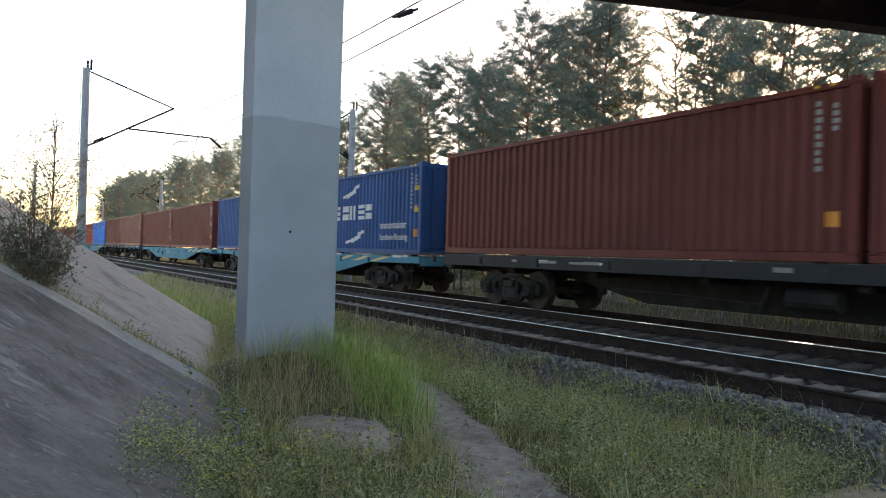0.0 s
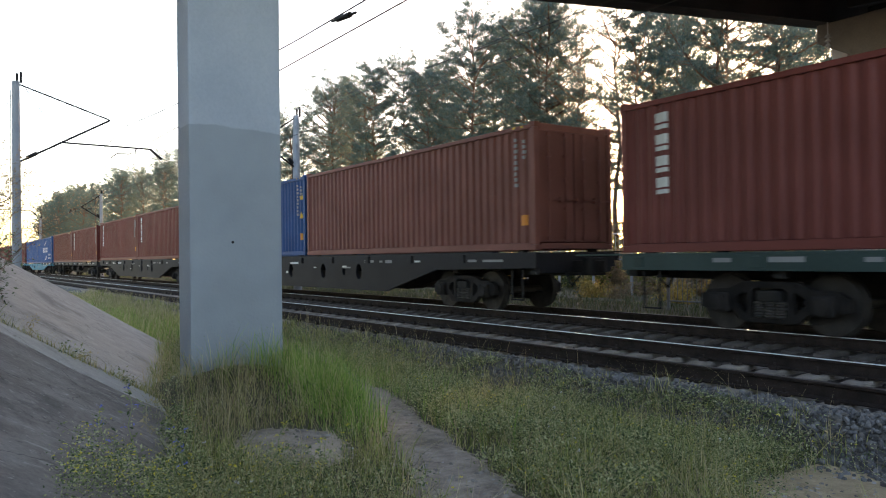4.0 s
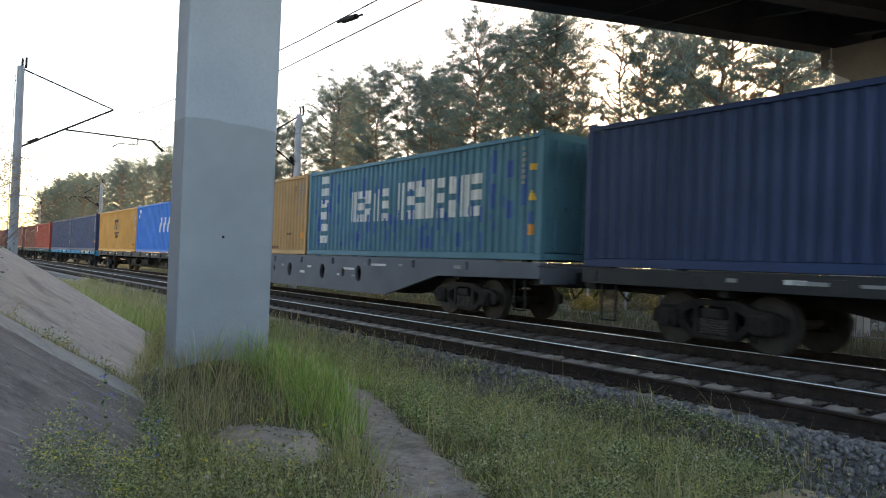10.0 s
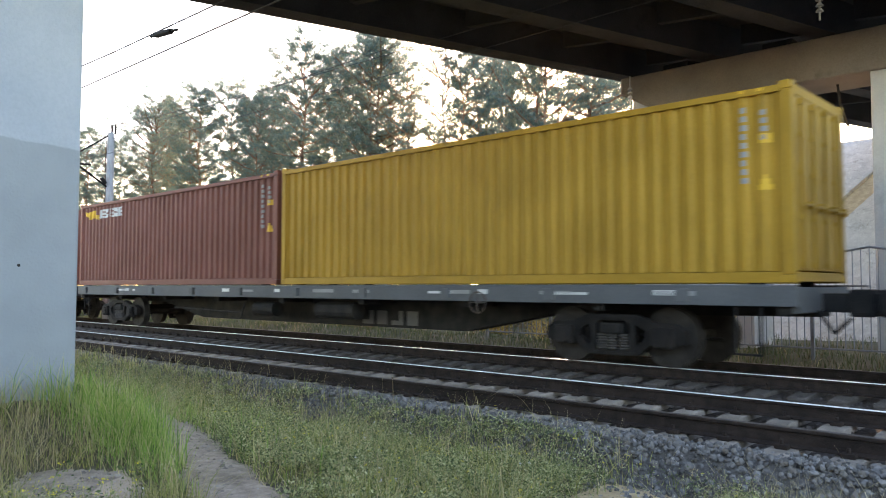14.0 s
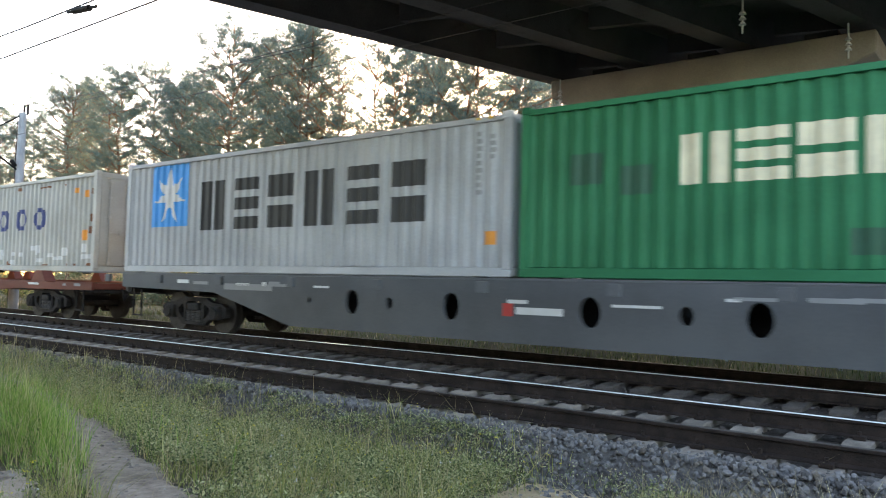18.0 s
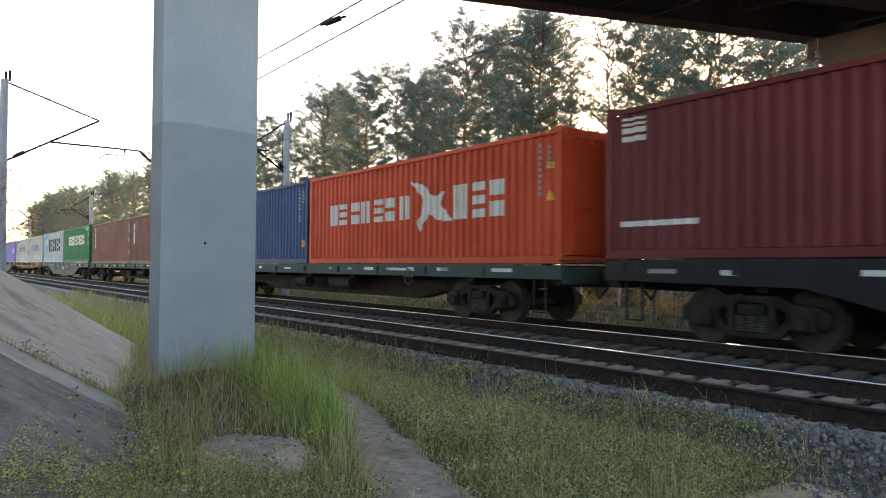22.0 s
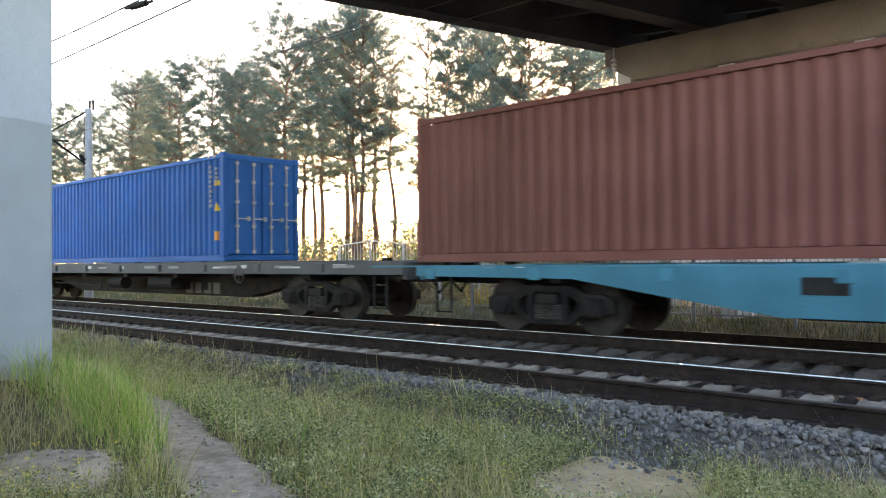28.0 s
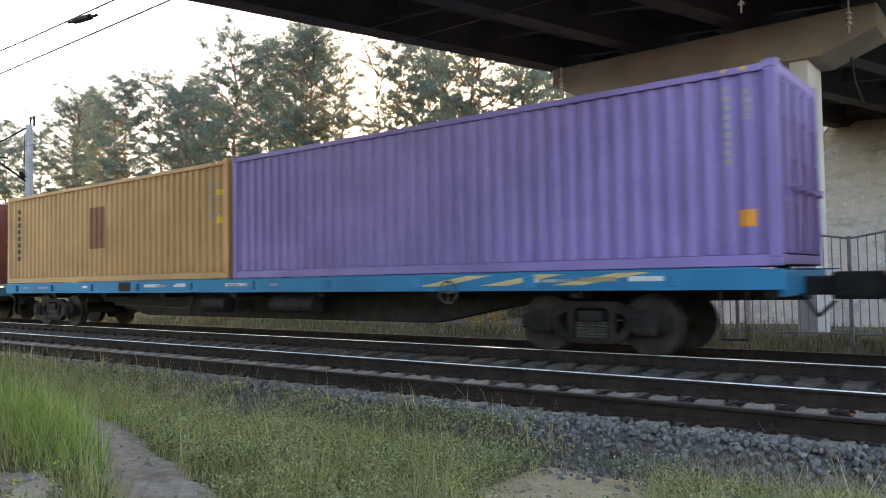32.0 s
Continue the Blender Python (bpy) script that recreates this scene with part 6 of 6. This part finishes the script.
def column(top, u, v1, n, tall, wide, mat):
    """An upright row of small unreadable marks."""
    decal(top, [(u, v1 - (k + 1) * tall, u + wide * (0.8 + 0.2 * ((k * 7) % 3) / 2), v1 - k * tall - tall * 0.35) for k in range(n)], mat, "code_bars")


def codes(top, rng):
    """The owner's code, size and weight marks near the trailing end."""
    column(top, 11.45, 2.62, 9, 0.13, 0.1, "dim")
    if rng.random() < 0.75:
        column(top, 11.74, 2.55, 4, 0.12, 0.1, "dim")
    pick = rng.random()
    if pick < 0.6:
        decal(top, [(11.72, 2.02, 11.9, 2.16)], "yellow", "code_plate")
        decal(top, [(11.7, 1.34, 11.9, 1.42), (11.74, 1.42, 11.86, 1.5), (11.78, 1.5, 11.82, 1.56)], "yellow", "warning_mark")
    if pick > 0.35:
        decal(top, [(11.62, 0.56, 11.86, 0.8)], "orange", "code_plate")
    decal(top, [(11.45, 2.775, 11.85, 2.82)], "yellow", "height_mark", lift=0.036)


# plain shapes in place of owners' marks, by wagon and box
def emblem(top, w, k):
    rng = random.Random(w * 2 + k)
    key = (w, k)
    if key == (5, 1):
        word(top, 4.6, 1.2, 8.6, 1.72, 6, "white", "mix")
        for u, v, s in ((6.0, 2.1, 0.3), (6.4, 0.42, 0.3)):
            decal(top, [(u, v, u + 0.6, v + 0.1, -0.1), (u + 0.4, v + 0.1, u + 1.2, v + 0.26, -0.2), (u + 1.0, v + 0.28, u + 1.5, v + 0.4, -0.1)], "white", "swoosh")
        lettering(top, "ecocontainer", 9.3, 0.84, 0.36)
        lettering(top, "bamboo flooring", 9.3, 0.46, 0.3)
    elif key == (8, 0):
        for line, v in (("eco container", 1.06), ("bamboo flooring", 0.71), ("light steel", 0.36)):
            lettering(top, line, 0.34, v, 0.36)
        word(top, 4.8, 1.05, 8.6, 1.9, 5, "white")
    elif key in ((6, 1), (7, 0), (7, 1), (9, 0), (19, 0)):
        for j in range(4):
            decal(top, [(0.8, 2.28 - j * 0.4, 1.08, 2.36 - j * 0.4), (0.8, 2.4 - j * 0.4, 1.08, 2.58 - j * 0.4)], "white", "letter_block")
    elif key == (9, 1):
        word(top, 0.6, 2.0, 1.5, 2.6, 3, "white")
    elif key == (11, 0):
        decal(top, [(5.4, 1.5, 5.6, 2.2), (5.6, 2.0, 6.7, 2.2), (6.0, 1.45, 6.2, 2.0), (6.5, 1.4, 6.7, 2.0), (5.45, 1.2, 6.75, 1.32), (5.6, 0.9, 5.9, 1.15), (6.1, 0.9, 6.5, 1.15)], "black", "emblem")
        decal(top, [(11.2, 0.4, 11.8, 0.5)], "rustspot", "rust_patch")
    elif key == (11, 1):
        word(top, 5.45, 1.15, 7.7, 1.98, 3, "white", "lean", 0.3)
        decal(top, [(0.5, 2.4, 0.9, 2.6), (0.3, 2.1, 0.7, 2.3)], "white", "emblem")
        decal(top, [(10.6, 0.16, 11.8, 0.27), (10.6, 0.3, 11.8, 0.42), (10.6, 0.45, 11.7, 0.55)], "white", "code_bars")
    elif key == (12, 0):
        decal(top, [(7.6, 0.35, 8.2, 0.42), (8.6, 0.2, 9.6, 0.3), (10.4, 0.7, 10.9, 0.78), (11.0, 2.3, 11.2, 2.5)], "rustspot", "rust_patch")
    elif key == (12, 1):
        word(top, 3.1, 1.05, 5.4, 2.0, 5, "white")
        word(top, 5.95, 1.05, 9.9, 2.1, 8, "white")
        for j in range(95):
            a, b = rng.uniform(0.3, 11.7), 0.2 + 1.9 * rng.random() ** 1.6
            decal(top, [(a, b, a + rng.uniform(0.04, 0.16), b + rng.uniform(0.1, 0.65))], "drip", "paint_patch", "", 0.006)
        for j in range(6):
            decal(top, [(0.93, 2.4 - j * 0.4, 1.4, 2.65 - j * 0.4)], "white", "letter_block")
    elif key == (13, 1):
        for j in range(3):
            decal(top, [(0.85, 2.1 - j * 0.75, 1.25, 2.62 - j * 0.75)], "white", "letter_block")
    elif key == (14, 0):
        decal(top, [(0.8, 0.45, 1.2, 2.55)], "white", "name_panel")
        for j in range(7):
            decal(top, [(0.86, 2.3 - j * 0.285, 1.14, 2.48 - j * 0.285)], "black", "letter_block", lift=0.007)
        decal(top, [(10.95, 2.46, 11.3, 2.58), (10.95, 2.26, 11.3, 2.38), (10.95, 2.06, 11.3, 2.18)], "white", "code_bars")
        decal(top, [(7.0, 0.35, 8.0, 0.9), (7.5, 0.9, 8.0, 1.7), (8.9, 0.4, 9.3, 1.75), (5.3, 1.0, 6.4, 1.2)], "grime", "paint_patch", "dark repainted patch")
    elif key == (14, 1):
        decal(top, [(0.65, 1.86, 1.75, 2.64)], "azure", "emblem_panel", "bright blue square emblem panel")
        decal(top, [(0.95, 2.2, 1.45, 2.45), (0.8, 2.14, 1.6, 2.2), (0.75, 1.95, 1.65, 2.05)], "cream", "emblem", lift=0.007)
    elif key in ((15, 0), (22, 1), (25, 1)):
        decal(top, [(0.4, 2.3, 0.8, 2.45, 0.15), (0.7, 2.35, 1.2, 2.62, -0.05), (1.05, 2.25, 1.5, 2.4, 0.1)], "yellow", "emblem")
        word(top, 1.6, 2.3, 3.3, 2.6, 8, "white")
    elif key == (16, 0):
        decal(top, [(0.4, 2.35, 1.9, 2.62)], "cream", "name_panel")
        word(top, 0.55, 2.43, 1.75, 2.54, 8, "navy")
    elif key == (16, 1):
        word(top, 8.5, 1.2, 10.2, 2.0, 3, "white", "ring")
    elif w == 17:
        word(top, 3.4, 1.28, 9.1, 1.95, 5, "navy", "ring", 0.42)
        decal(top, [(1.7, 2.55, 2.9, 2.66), (0.9, 2.3, 1.5, 2.38), (1.2, 2.4, 1.4, 2.62)], "navy", "code_bars")
        decal(top, [(10.9, 2.3, 11.1, 2.45), (11.5, 2.15, 11.75, 2.35), (11.35, 0.9, 11.75, 1.2)], "orange", "code_plate")
        for j in range(26):
            a, b = rng.uniform(4.0, 11.6), rng.uniform(0.18, 0.75) * rng.random()
            decal(top, [(a, 0.18 + b, a + rng.uniform(0.06, 0.4), 0.24 + b + rng.uniform(0.03, 0.2))], "white", "repair_patch", "pale repaired patch")
        for j in range(22):
            a, b = rng.uniform(0.2, 11.8), rng.choice((0.17, 2.55))
            decal(top, [(a, b, a + rng.uniform(0.05, 0.35), b + rng.uniform(0.02, 0.12))], "rustspot", "rust_patch", "brown rust patch")
        for j in range(20):
            a = rng.choice((0.17, 0.17, 11.8)) + 0.2 * rng.random() ** 2
            b = rng.uniform(0.18, 2.4)
            decal(top, [(a, b, a + rng.uniform(0.04, 0.16), b + rng.uniform(0.06, 0.28))], "rustspot", "rust_patch", "brown rust patch", 0.006)
        decal(top, [(1.0 + 0.35 * k, 0.75, 1.3 + 0.35 * k, 1.5) for k in range(3)], "dim", "paint_patch", "greyer overpainted patch")
    elif key == (18, 0):
        decal(top, [(1.1, 1.15, 2.75, 2.72)], "azure", "emblem_panel", "bright blue emblem square")
        shape(top, [(1.925 + (0.72 if k % 2 == 0 else 0.27) * math.sin(k * math.pi / 7), 1.92 + (0.72 if k % 2 == 0 else 0.27) * math.cos(k * math.pi / 7)) for k in range(14)], "white", "emblem", rows=30)
        word(top, 3.3, 1.02, 10.3, 2.2, 6, "black")
    elif key == (18, 1):
        word(top, 2.75, 1.4, 9.9, 2.15, 9, "cream", "mix", 0.14)
        decal(top, [(0.9, 1.5, 1.5, 2.0), (1.8, 1.3, 2.3, 1.75), (7.2, 0.4, 8.0, 0.9), (5.0, 0.35, 5.6, 0.7)], "moss", "paint_patch", "darker green repainted patch")
        decal(top, [(10.3, 2.6, 12.0, 2.68), (10.8, 2.45, 11.6, 2.52)], "white", "code_bars")
    elif key == (19, 1):
        decal(top, [(0.62, 1.2, 0.98, 1.9), (0.62, 2.0, 0.98, 2.4)], "white", "paint_patch", "pale painted patch")
    elif key == (20, 1):
        word(top, 1.45, 1.2, 6.2, 1.85, 7, "white")
        shape(top, [(6.3, 2.2), (6.9, 2.1), (7.4, 1.72), (7.9, 1.85), (7.75, 1.5), (8.3, 1.05), (7.6, 1.12), (7.2, 1.3), (6.75, 0.85), (6.65, 1.1), (6.9, 1.45), (6.95, 1.7), (6.6, 1.95)], "white", "emblem", "white emblem of crossed pennants", 0.006, 30)
        word(top, 8.3, 1.1, 10.3, 1.95, 3, "white")
    elif key == (21, 0):
        for v in (2.2, 2.36, 2.5, 2.6):
            decal(top, [(0.35, v, 0.95, v + (0.1 if v < 2.5 else 0.05))], "white", "emblem")
        decal(top, [(0.3, 0.6, 2.1, 0.7)], "white", "code_bars")
    elif key == (21, 1):
        for j in range(3):
            decal(top, [(0.9, 2.35 - j * 0.42, 1.2, 2.68 - j * 0.42)], "white", "letter_block")
        spots = [(2.3 + rng.random() * 1.9, 0.3 + rng.random() * 0.5) for _ in range(9)] + [(4.3 + rng.random() * 7.0, 0.35 + rng.random() * 0.55) for _ in range(15)]
        for a, b in spots:
            decal(top, [(a, b, a + rng.uniform(0.06, 0.2), b + rng.uniform(0.06, 0.22)), (a + 0.05, b - 0.06, a + rng.uniform(0.1, 0.25), b)], "dim", "bare_patch", "pale patch of lost paint")
    elif key == (23, 1):
        word(top, 2.7, 1.15, 9.2, 1.92, 4, "white", "mix", 0.5)
        decal(top, [(0.3, 2.05, 0.8, 2.6), (0.3, 0.4, 0.9, 0.5), (10.9, 0.32, 11.85, 0.46)], "white", "code_bars")
    elif key == (26, 1):
        for j in range(7):
            decal(top, [(0.78 + 0.05 * (j % 2), 2.45 - j * 0.22, 1.1, 2.6 - j * 0.22, 0.05)], "white", "letter_block")
        decal(top, [(2.3, 2.1, 2.45, 2.25)], "white", "bare_patch")
    elif key == (27, 0):
        decal(top, [(5.5, 0.95, 6.4, 2.15)], "rustspot", "paint_patch", "dark brown overpainted patch")
        column(top, 0.7, 2.5, 8, 0.22, 0.2, "grime")
    if w != 17:
        codes(top, rng)


def lettering(top, text, u, v, size):
    cu = bpy.data.curves.new("lettering", "FONT")
    cu.body, cu.size, cu.extrude = text, size, 0.002
    cu.materials.append(MARKS["white"])
    ob = new("lettering", cu)
    ob.parent = top
    ob.matrix_basis = pose(-(WIDE / 2 - 0.03) - 0.008, LONG / 2 - u, v, 90, 0, -90)


WORDS = {"brown": "red-brown", "maroon": "dark maroon", "rust": "faded rust-brown", "red": "bright red", "orange": "orange-red", "navy": "dark navy blue", "slate": "slate blue", "blue": "bright blue",
         "deep": "deep blue", "amber": "orange-yellow", "ocean": "strong sea blue", "faded": "pale faded red-brown", "sky": "sky blue", "teal": "faded sea blue", "ochre": "ochre yellow", "yellow": "strong yellow", "white": "dirty off-white", "grey": "pale grey", "green": "dark green", "purple": "light purple",
         "dark": "dark grey", "black": "black", "azure": "bright blue", "steel": "steel grey"}


def build_train():
    first, boxed_up = {}, []

    def kin(key, make):
        if key not in first:
            first[key] = make()
            return first[key]
        return copy_thing(first[key], Matrix())
    for w, (lead, style, colour, load) in enumerate(CONSIST):
        name = {"flat": "%s flat container wagon on two bogies", "belly": "%s fish-bellied container wagon on two bogies", "skeleton": "%s skeletal container wagon on two bogies"}[style] % WORDS.get(colour, colour)
        RIDERS.append((kin((style, colour), lambda: wagon(style, colour, name)), lead - 12.3, 0))
        boxes = load.split()
        for k, c in enumerate(boxes):
            if c == "-":
                continue
            y = lead - LONG / 2 - k * 12.38 if boxes[0] != "-" else -452.38 - LONG / 2
            b = kin(c, lambda: container(c, "%s corrugated steel shipping container on a wagon" % WORDS[c]))
            boxed_up.append((b, w, k))
            RIDERS.append((b, y, floor_z(style, colour)[0]))
    for b, w, k in boxed_up:
        emblem(b, w, k)


build_train()


def rolled(t):
    return 17.29 * t - 0.0141 * (t - 16) ** 2


def motions():
    for ob, y, z in RIDERS:
        walk(ob, [(t, pose(0, 0, z) @ m) for t, m in ride(y)])
        if z:
            continue
        # wheels turn while their wagon is near, one row for each thirtieth of a second
        steps = [k for k in range(961) if -6 < y + rolled(k / 30) < 34]
        if len(steps) < 2:
            continue
        for bogie in ob.children:
            for part_ob in bogie.children:
                if part_ob.name.startswith("wheelset"):
                    d = part_ob.location.y
                    rows = [(k / 30, pose(0, d, 0.475, -math.degrees(rolled(k / 30) / 0.475) % 360)) for k in steps]
                    first, last = rows[0][1], rows[-1][1]
                    rows = ([(0.0, first)] if steps[0] > 0 else []) + rows + ([(32.0, last)] if steps[-1] < 960 else [])
                    walk(part_ob, rows)


motions()
